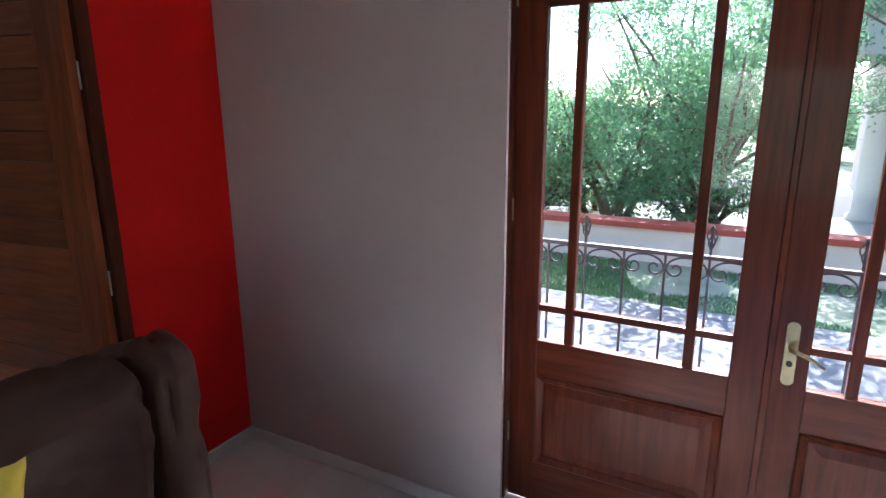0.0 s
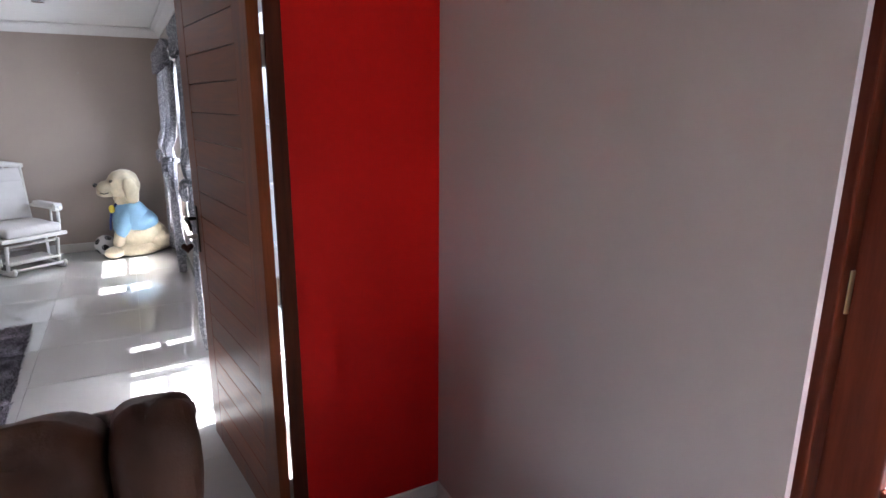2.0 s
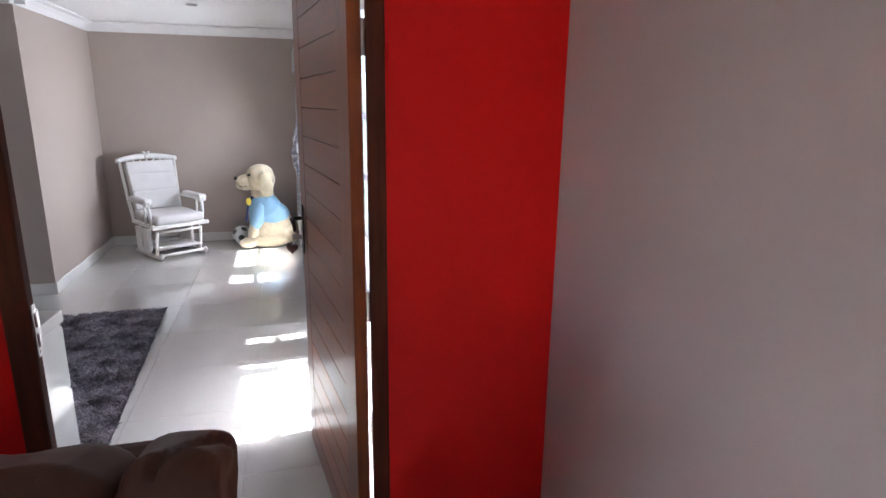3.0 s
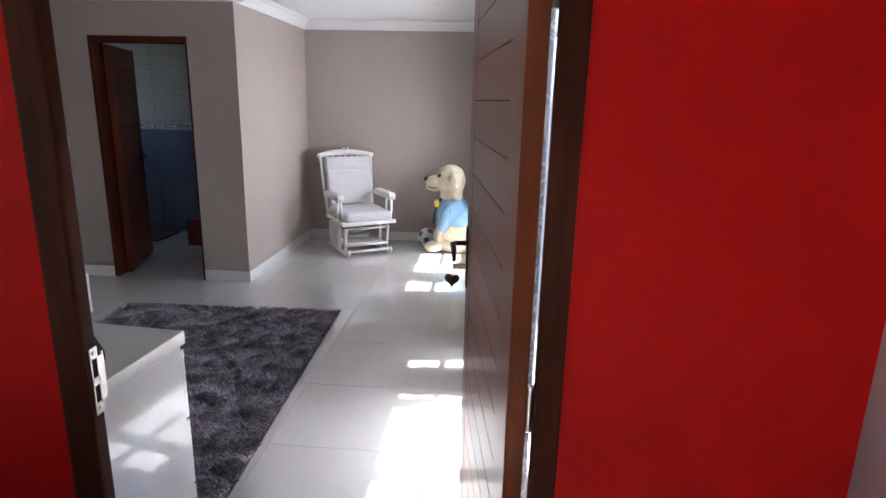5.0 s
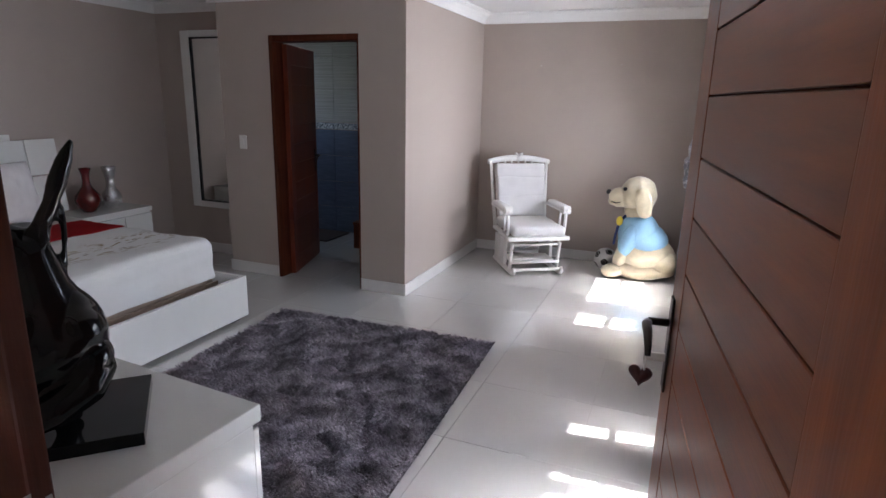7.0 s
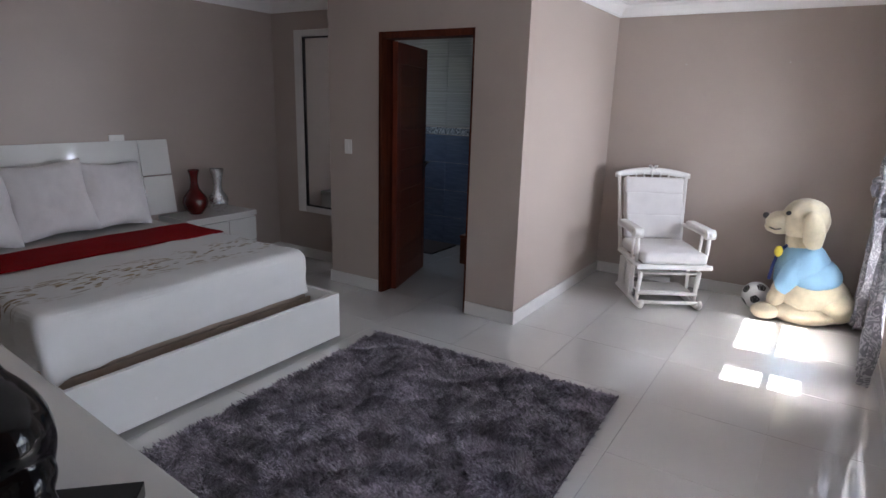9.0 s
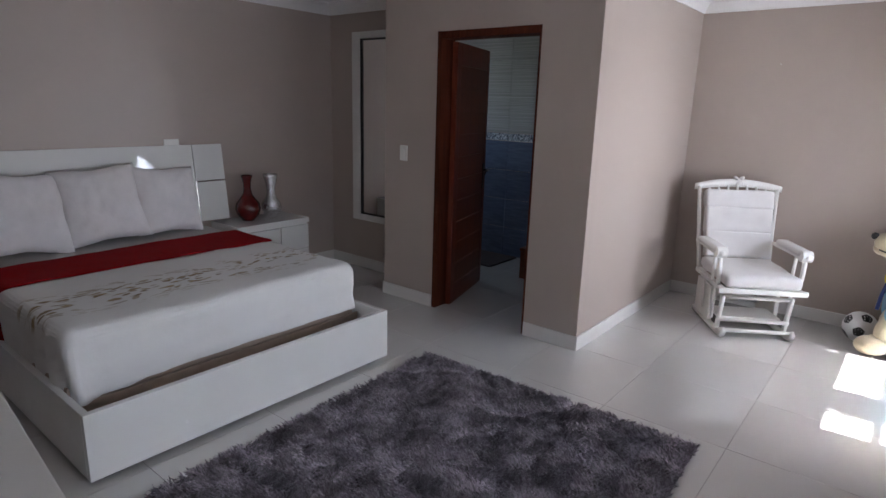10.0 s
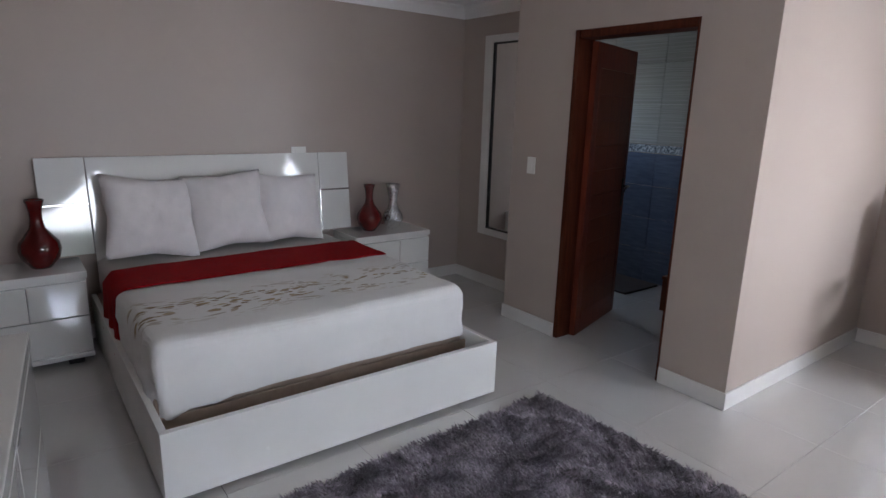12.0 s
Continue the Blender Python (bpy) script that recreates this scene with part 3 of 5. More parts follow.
def wall_mirror():
    m = thing("wall_mirror", "tall mirror in a wide white frame with a dark inner edge", "mirror")
    y0, y1, z0, z1, x = -3.565, -2.87, 0.475, 2.185, X_ALC
    bw = 0.105
    part("frame", box(x, y0, z0, x + 0.03, y0 + bw, z1, bevel=0.006), M_WHITES, m)
    part("frame", box(x, y1 - bw, z0, x + 0.03, y1, z1, bevel=0.006), M_WHITES, m)
    part("frame", box(x, y0 + bw, z0, x + 0.03, y1 - bw, z0 + 0.06, bevel=0.006), M_WHITES, m)
    part("frame", box(x, y0 + bw, z1 - 0.06, x + 0.03, y1 - bw, z1, bevel=0.006), M_WHITES, m)
    for a, b, c, d in ((y0 + bw, y0 + bw + 0.02, z0 + 0.06, z1 - 0.06), (y1 - bw - 0.02, y1 - bw, z0 + 0.06, z1 - 0.06),
                       (y0 + bw + 0.02, y1 - bw - 0.02, z0 + 0.06, z0 + 0.075), (y0 + bw + 0.02, y1 - bw - 0.02, z1 - 0.075, z1 - 0.06)):
        part("inner_edge", box(x, a, c, x + 0.024, b, d, bevel=0.002), M_DARK, m, "thin dark inner edge")
    part("glass", box(x, y0 + bw + 0.02, z0 + 0.075, x + 0.012, y1 - bw - 0.02, z1 - 0.075), M_MIRROR, m, "mirror glass")
    return m


wall_mirror()


def wall_nail(y, z):
    n = thing("nail", "small bare steel nail in the beige wall", "nail", "nails in the far wall", m=pose(X_FAR, y, z, 0, 90, 0))
    part("shank", cyl(0.0025, -0.01, 0.022, 8), M_STEEL, n)
    part("head", cyl(0.0045, 0.022, 0.026, 10), M_STEEL, n)
    return n


wall_nail(-0.331, 1.945)
wall_nail(0.442, 1.955)


# -- bed --
BX0, BX1, BY0, BY1 = -4.90, -3.188, -3.80, -1.765


def floral_sheet():
    """White cotton with a broken band of tan leaves across the foot."""
    m = material("floral_cotton", (0.74, 0.73, 0.71), 0.85, vary=0.03, scale=4, bump=0.4, bump_scale=9, sheen=0.1)
    n, l = m.node_tree.nodes, m.node_tree.links
    b = n["Principled BSDF"]
    base = b.inputs["Base Color"].links[0].from_socket
    tc = n.new("ShaderNodeTexCoord")
    sep = n.new("ShaderNodeSeparateXYZ")
    l.new(tc.outputs["Object"], sep.inputs[0])
    mp = n.new("ShaderNodeMapping")
    mp.inputs["Scale"].default_value = (0.6, 1.7, 0.2)
    l.new(tc.outputs["Object"], mp.inputs[0])
    nz = n.new("ShaderNodeTexNoise")
    nz.inputs["Scale"].default_value, nz.inputs["Detail"].default_value = 5.0, 2
    l.new(mp.outputs[0], nz.inputs["Vector"])
    mix_v = n.new("ShaderNodeMixRGB")
    mix_v.inputs[0].default_value = 0.2
    l.new(mp.outputs[0], mix_v.inputs[1])
    l.new(nz.outputs["Color"], mix_v.inputs[2])
    vo = n.new("ShaderNodeTexVoronoi")
    vo.inputs["Scale"].default_value = 26.0
    l.new(mix_v.outputs[0], vo.inputs["Vector"])
    # leaf spots
    spot = n.new("ShaderNodeMapRange")
    spot.inputs[1].default_value, spot.inputs[2].default_value, spot.inputs[3].default_value, spot.inputs[4].default_value = 0.36, 0.46, 1, 0
    l.new(vo.outputs["Distance"], spot.inputs[0])
    # band along x, between two lines of y
    def band(lo, hi, soft):
        up = n.new("ShaderNodeMapRange")
        up.inputs[1].default_value, up.inputs[2].default_value = lo, lo + soft
        l.new(sep.outputs["Y"], up.inputs[0])
        dn = n.new("ShaderNodeMapRange")
        dn.inputs[1].default_value, dn.inputs[2].default_value, dn.inputs[3].default_value, dn.inputs[4].default_value = hi - soft, hi, 1, 0
        l.new(sep.outputs["Y"], dn.inputs[0])
        mul = n.new("ShaderNodeMath")
        mul.operation = "MULTIPLY"
        l.new(up.outputs[0], mul.inputs[0])
        l.new(dn.outputs[0], mul.inputs[1])
        return mul
    bd = band(-2.66, -2.19, 0.14)
    top = n.new("ShaderNodeMapRange")
    top.inputs[1].default_value, top.inputs[2].default_value = 0.50, 0.54
    l.new(sep.outputs["Z"], top.inputs[0])
    big = n.new("ShaderNodeMapRange")
    big.inputs[1].default_value, big.inputs[2].default_value = 0.42, 0.47
    l.new(nz.outputs["Fac"], big.inputs[0])
    f = bd.outputs[0]
    for s in (spot.outputs[0], top.outputs[0], big.outputs[0]):
        mu = n.new("ShaderNodeMath")
        mu.operation = "MULTIPLY"
        l.new(f, mu.inputs[0])
        l.new(s, mu.inputs[1])
        f = mu.outputs[0]
    hue = n.new("ShaderNodeValToRGB")
    hue.color_ramp.elements[0].color, hue.color_ramp.elements[1].color = (0.17, 0.11, 0.05, 1), (0.42, 0.32, 0.17, 1)
    l.new(vo.outputs["Color"], hue.inputs[0])
    mix = n.new("ShaderNodeMixRGB")
    l.new(f, mix.inputs[0])
    l.new(base, mix.inputs[1])
    l.new(hue.outputs[0], mix.inputs[2])
    l.new(mix.outputs[0], b.inputs["Base Color"])
    return m


def bed_frame():
    b = thing("bed", "low white lacquered bed frame with a storage box foot", "bed")
    part("foot_rail", box(BX0, BY1 - 0.03, 0.03, BX1, BY1, 0.33, bevel=0.003), M_WHITES, b)
    part("foot_rail", box(BX0 + 0.03, BY1 - 0.252, 0.03, BX1 - 0.03, BY1 - 0.238, 0.268), M_TAN, b, "tan fabric inner board")
    part("side_rail", box(BX0, BY0, 0.03, BX0 + 0.03, BY1 - 0.0305, 0.33, bevel=0.003), M_WHITES, b)
    part("side_rail", box(BX1 - 0.03, BY0, 0.03, BX1, BY1 - 0.0305, 0.33, bevel=0.003), M_WHITES, b)
    part("slat_deck", box(BX0 + 0.03, BY0, 0.05, BX1 - 0.03, BY1 - 0.0305, 0.07), M_TAN, b, "tan board inside the frame")
    for x in (BX0 + 0.25, BX1 - 0.25):
        for y in (BY0 + 0.2, BY1 - 0.18):
            part("foot", box(x - 0.05, y - 0.05, 0.0, x + 0.05, y + 0.05, 0.03, bevel=0.004), M_DARK, b)
    part("foot", box(BX0 + 0.06, BY1 - 0.12, 0.0, BX0 + 0.14, BY1 - 0.04, 0.03, bevel=0.004), M_DARK, b)
    part("foot", box(BX1 - 0.14, BY1 - 0.12, 0.0, BX1 - 0.06, BY1 - 0.04, 0.03, bevel=0.004), M_DARK, b)
    return b


bed_frame()
base_m = tagged(link("divan_base", box(BX0 + 0.035, BY0 + 0.01, 0.071, BX1 - 0.035, BY1 - 0.275, 0.34, bevel=0.02), M_TAN), "tan fabric divan base inside the bed frame", "bed base")


def soft_block(x0, x1, y0, y1, z0, z1, r, n=26, wob=0.006, seed=0.0, sag=0.0):
    """A mattress-like block with rounded edges and a slightly uneven skin."""
    bm = box(x0, y0, z0, x1, y1, z1)
    bmesh.ops.bevel(bm, geom=bm.edges[:], offset=r, segments=5, affect="EDGES", profile=0.5)
    bmesh.ops.triangulate(bm, faces=bm.faces[:])
    for _ in range(3):
        long = [e for e in bm.edges if e.calc_length() > 0.07]
        if long:
            bmesh.ops.subdivide_edges(bm, edges=long, cuts=1, use_grid_fill=False)
            bmesh.ops.triangulate(bm, faces=[f for f in bm.faces if len(f.verts) > 3])
    for v in bm.verts:
        p = Vector((v.co.x * 3.1 + seed, v.co.y * 3.1, v.co.z * 7))
        v.co += v.normal * wob * noise.noise(p * 2.0) if v.normal.length else Vector()
        v.co.z += wob * 0.8 * noise.noise(p)
    return bm


mattress = tagged(link("mattress", soft_block(BX0 + 0.04, BX1 - 0.05, BY0 + 0.01, BY1 - 0.27, 0.345, 0.575, 0.05), M_SHEETG, smooth=True),
                  "mattress under a grey-white fitted sheet", "mattress")


def bed_cover():
    """The patterned white cover over the foot half of the mattress, tucked down on three sides."""
    bm = soft_block(BX0 + 0.026, BX1 - 0.033, -2.93, BY1 - 0.246, 0.17, 0.592, 0.058, wob=0.012, seed=2.0)
    bmesh.ops.bisect_plane(bm, geom=bm.verts[:] + bm.edges[:] + bm.faces[:], plane_co=(0, 0, 0.297), plane_no=(0, 0, 1), clear_inner=True)
    for _ in range(1):
        long = [e for e in bm.edges if e.calc_length() > 0.035]
        bmesh.ops.subdivide_edges(bm, edges=long, cuts=1)
        bmesh.ops.triangulate(bm, faces=[f for f in bm.faces if len(f.verts) > 3])
    bm.normal_update()
    for v in bm.verts:
        p = v.co
        side = 1 - abs(v.normal.z)
        pull = abs(noise.noise(Vector((p.x * 7 + p.y * 5, p.y * 3, p.z * 3))))
        v.co += v.normal * (0.012 * side * (0.4 - pull) - 0.0035 * (1 - side) * max(0, 0.25 - abs(noise.noise(Vector((p.x * 4 - p.y * 6, p.y * 9, 1))))) * 4)
    bm.normal_update()
    for v in bm.verts:
        p, up = v.co.copy(), abs(v.normal.z)
        near = max(0.0, 1 - math.hypot(p.x - BX1 + 0.05, p.y - BY1 + 0.27) / 0.6)
        fold = math.sin(p.x * 34 - p.y * 34 + 5 * noise.noise(p * 3)) * (0.3 + 0.7 * min(1.0, (0.60 - p.z) / 0.2))
        v.co += v.normal * (1 - up) * (0.014 * near + 0.003) * fold
    for v in bm.verts:
        p = v.co
        low = max(0.0, min(1.0, 1 - (p.z - 0.285) / 0.12))
        corner = max(0.0, 1 - math.hypot(p.x - BX1, p.y - BY1 + 0.25) / 0.55)
        v.co.z -= low * (0.045 * corner + 0.005 * noise.noise(Vector((p.x * 5, p.y * 5, 2))))
    return tagged(link("bed_cover", bm, floral_sheet(), smooth=True), "white cotton bed cover with a tan leaf band", "bed cover")


bed_cover()


def red_throw():
    x0, x1 = BX0 + 0.028, BX1 - 0.045
    drop = 0.24

    def place(u, v):
        s = u * (x1 - x0 + drop)
        x = x0 + s
        front = -2.90 + 0.03 * noise.noise(Vector((s * 2, 0, 0)))
        back = -3.36 + 0.05 * (u - 0.5) + 0.02 * noise.noise(Vector((s * 2, 4, 0)))
        y = back + (front - back) * v
        z = 0.594 + 0.006 * noise.noise(Vector((x * 5, y * 6, 1)))
        r = 0.05
        if x > x1 - r:
            e = min(r, x - (x1 - r))
            z -= r - math.sqrt(max(0, r * r - e * e))
        if s > x1 - x0:
            d = s - (x1 - x0)
            x = x1 + 0.022 + 0.016 * math.sin(v * 16) * d / drop
            z = 0.545 - d * (0.92 + 0.15 * v)
            y += 0.22 * d * (v - 0.2)
        elif u < 0.03:
            z -= 0.004
        return (x, y, z)

    bm = grid_surface(place, 70, 22)
    th = thing("throw_blanket", "dark red woven throw with a fringe laid across the bed", "throw")
    part("cloth", thicken(bm, 0.007), M_THROW, th, smooth=True)
    bm = bmesh.new()
    for k in range(34):
        v = k / 33
        p = Vector(place(1.0, v))
        tube([p, p + Vector((0.004 * math.sin(k), 0.006 * math.cos(k * 3), -0.03)), p + Vector((0.008 * math.sin(k * 2), 0.01 * math.cos(k * 5), -0.055))], 0.003, 5, bm=bm)
    part("fringe", bm, M_THROW, th)
    return th


red_throw()


def pillow_mesh(w, h, d, seed):
    bm = bmesh.new()
    n = 30
    for side in (1, -1):
        vs = [[None] * (n + 1) for _ in range(n + 1)]
        for i in range(n + 1):
            for j in range(n + 1):
                a, b = 2 * i / n - 1, 2 * j / n - 1
                puff = (max(0, 1 - abs(a) ** 2.6) * max(0, 1 - abs(b) ** 2.6)) ** 0.47
                pin = 1 - 0.12 * (1 - abs(a * b)) * max(abs(a), abs(b)) ** 3
                z = side * d / 2 * puff + 0.010 * noise.noise(Vector((a * 2 + seed, b * 2, side)))
                z += 0.012 * puff * noise.noise(Vector((a * 5 + seed + b * 2, b * 3, side * 3))) - 0.008 * max(abs(a), abs(b)) ** 2 * abs(noise.noise(Vector((a * 9 + seed, b * 9, side))))
                vs[i][j] = bm.verts.new((a * w / 2 * pin, z, b * h / 2 * pin))
        for i in range(n):
            for j in range(n):
                bm.faces.new((vs[i][j], vs[i + 1][j], vs[i + 1][j + 1], vs[i][j + 1]))
    bmesh.ops.remove_doubles(bm, verts=bm.verts, dist=0.004)
    return bm


for k, (x, y, z, w, h, rx, rz, ry) in enumerate(((-3.545, -3.585, 0.845, 0.57, 0.54, 24, 9, -7), (-4.03, -3.61, 0.85, 0.53, 0.53, 20, -5, 4), (-4.475, -3.62, 0.835, 0.50, 0.50, 18, 4, -3))):
    p = tagged(link("pillow", pillow_mesh(w, h, 0.20, k * 3.7), M_PILLOW, smooth=True), "plump pale grey linen cushion leaning on the headboard", "pillow", "cushions on the bed")
    p.matrix_basis = pose(x, y, z, rx, ry, rz)
for k, x in enumerate((-3.62, -4.40)):
    p = tagged(link("pillow", pillow_mesh(0.66, 0.40, 0.14, 20 + k), M_SHEET, smooth=True), "white cotton sleeping pillow behind the cushions", "pillow")
    p.matrix_basis = pose(x, -3.725, 0.785, 12, 0, 0)


def headboard():
    h = thing("headboard", "wide glossy white headboard panels with chrome strips", "headboard")

    def slab(x0, x1, z0, z1, mat, name, y=0.0, label=""):
        bm = box(x0, -0.022 + y, z0, x1, 0.022 + y, z1, bevel=0.003)
        bmesh.ops.transform(bm, matrix=Matrix.Translation((0, -3.80, 0.60)) @ Matrix.Rotation(radians(6.5), 4, "X") @ Matrix.Translation((0, 0, -0.60)), verts=bm.verts)
        return part(name, bm, mat, h, label)

    xs = (-5.07, -4.815, -3.235, -2.97)
    for x0, x1 in ((xs[0], xs[1]), (xs[2], xs[3])):
        slab(x0 + 0.002, x1 - 0.002, 0.60, 0.912, M_WHITEG, "panel")
        slab(x0 + 0.002, x1 - 0.002, 0.924, 1.21, M_WHITEG, "panel")
        slab(x0 + 0.002, x1 - 0.002, 0.913, 0.923, M_CHROME, "strip", 0.004, "thin chrome strip")
    slab(xs[1] + 0.004, xs[2] - 0.004, 0.34, 1.21, M_WHITEG, "panel")
    for x in xs[1:3]:
        slab(x - 0.003, x + 0.003, 0.60, 0.912, M_CHROME, "strip", 0.006, "thin chrome strip")
    for x in (-4.5, -3.55):
        part("leg", box(x - 0.04, -3.868, 0.0, x + 0.04, -3.835, 0.55, bevel=0.003), M_WHITES, h)
    return h


headboard()


def nightstand():
    """A two-drawer bedside cabinet: 0.72 wide along x, front towards +y."""
    n = thing("nightstand", "glossy white two-drawer nightstand on dark feet beside the bed", "nightstand", "nightstands by the bed")
    w, d, h = 0.70, 0.40, 0.575
    part("body", box(-w / 2 + 0.006, -d, 0.045, w / 2 - 0.006, -0.022, h - 0.045, bevel=0.003), M_WHITES, n)
    part("top", box(-w / 2, -d, h - 0.042, w / 2, 0.004, h, bevel=0.004), M_WHITEG, n)
    part("plinth", box(-w / 2 + 0.004, -d + 0.02, 0.04, w / 2 - 0.004, 0.0, 0.07, bevel=0.003), M_WHITEG, n)
    z0, z1, z2 = 0.085, 0.305, h - 0.06
    dr = part("drawer_front", box(-w / 2 + 0.008, -0.021, z0, w / 2 - 0.008, -0.001, z1 - 0.004, bevel=0.003), M_WHITEG, n)
    dr = part("drawer_front", box(-w / 2 + 0.008, -0.021, z1 + 0.004, -0.05, -0.001, z2, bevel=0.003), M_WHITEG, n)
    part("drawer_front", box(-0.043, -0.021, z1 + 0.004, w / 2 - 0.008, 0.010, z2, bevel=0.003), M_WHITEG, n)
    part("handle", box(-0.048, -0.012, z1 + 0.006, -0.044, 0.012, z2 - 0.002), M_CHROME, n, "chrome edge strip")
    for x in (-w / 2 + 0.1, w / 2 - 0.1):
        for y in (-d + 0.08, -0.06):
            part("foot", box(x - 0.04, y - 0.03, 0, x + 0.04, y + 0.03, 0.04, bevel=0.003), M_DARK, n)
    return n


ns = nightstand()
ns.matrix_basis = pose(-5.305, -3.48, 0)
copy_thing(ns, pose(-2.80, -3.46, 0))


def vase(name, label, mat, loc, s=1.0, flare=False, fluted=0.0):
    if flare:
        prof = [(0.045, 0), (0.05, 0.01), (0.083, 0.06), (0.095, 0.10), (0.085, 0.14), (0.05, 0.19), (0.038, 0.23), (0.042, 0.30), (0.058, 0.36), (0.066, 0.40), (0.062, 0.405), (0.05, 0.36), (0.032, 0.28)]
    else:
        prof = [(0.055, 0), (0.062, 0.012), (0.10, 0.06), (0.112, 0.11), (0.104, 0.155), (0.07, 0.20), (0.042, 0.24), (0.032, 0.29), (0.034, 0.34), (0.044, 0.385), (0.052, 0.405), (0.046, 0.41), (0.03, 0.37), (0.024, 0.30)]
    bm = lathe([(r * s, z * s) for r, z in prof], 40)
    if fluted:
        for v in bm.verts:
            a = math.atan2(v.co.y, v.co.x)
            k = 1 + fluted * math.cos(a * 14 + v.co.z * 30)
            v.co.x *= k
            v.co.y *= k
    ob = tagged(link(name, bm, mat, smooth=True), label, "vase")
    ob.matrix_basis = pose(*loc)
    return ob


def mosaic_silver():
    m = material("silver_mosaic", (0.62, 0.62, 0.63), 0.2, 0.9, vary=0.3, scale=60)
    n, l = m.node_tree.nodes, m.node_tree.links
    vo = n.new("ShaderNodeTexVoronoi")
    vo.inputs["Scale"].default_value = 70
    tc = n.new("ShaderNodeTexCoord")
    l.new(tc.outputs["Object"], vo.inputs["Vector"])
    bp = n.new("ShaderNodeBump")
    bp.inputs["Strength"].default_value, bp.inputs["Distance"].default_value = 0.8, 0.006
    l.new(vo.outputs["Distance"], bp.inputs["Height"])
    l.new(bp.outputs[0], n["Principled BSDF"].inputs["Normal"])
    return m


vase("vase", "dark red glazed vase with a slim neck", M_REDVASE, (-5.195, -3.70, 0.575), 0.93)
vase("vase", "silver crackle-mosaic vase with a flared neck", mosaic_silver(), (-5.41, -3.68, 0.575), 0.93, True)
vase("vase", "large dark red glazed vase with a slim neck", M_REDVASE, (-2.945, -3.68, 0.575), 1.0)


# -- dresser with the sculpture --
def dresser():
    d = thing("dresser", "long glossy white chest of drawers just inside the door", "dresser")
    x0, x1, y0, y1, h = -2.693, -2.19, -1.62, 0.176, 0.875
    part("top", box(x0, y0, h - 0.045, x1, y1, h, bevel=0.004), M_WHITEG, d)
    part("body", box(x0 + 0.024, y0 + 0.004, 0.06, x1, y1 - 0.004, h - 0.046, bevel=0.003), M_WHITEG, d)
    cols, rows = 3, 3
    cw, rh = (y1 - y0 - 0.008) / cols, (h - 0.06 - 0.058) / rows
    for i in range(cols):
        for j in range(rows):
            a, c = y0 + 0.004 + i * cw, 0.06 + j * rh
            dr = part("drawer_front", box(x0 + 0.003, a + 0.003, c + 0.003, x0 + 0.022, a + cw - 0.003, c + rh - 0.006, bevel=0.003), M_WHITEG, d)
            part("handle", box(x0 + 0.001, a + cw - 0.10, c + rh - 0.016, x0 + 0.0035, a + cw - 0.012, c + rh - 0.008), M_CHROME, dr)
    # Shade below the top slab, drawn as a thin dark strip.
    part("reveal", box(x0 + 0.012, y0 + 0.006, h - 0.058, x0 + 0.0235, y1 - 0.006, h - 0.0465), M_DARK, d, "dark strip put in as the shade under the top")
    part("plinth", box(x0 + 0.05, y0 + 0.03, 0.0, x1, y1 - 0.03, 0.06), M_DARK, d)
    d.matrix_basis = Matrix.Translation((x0, y1, 0)) @ Matrix.Rotation(radians(-4.6), 4, "Z") @ Matrix.Translation((-x0, -y1, 0))
    return d


dresser()
PL = pose(-2.430, -0.162, 0.875, 0, 0, 45)
plinth = tagged(link("display_block", box(-0.145, -0.18, 0.0, 0.145, 0.18, 0.030, bevel=0.002), M_BLACKM), "black lacquered display block on the dresser", "plinth")
plinth.matrix_basis = PL


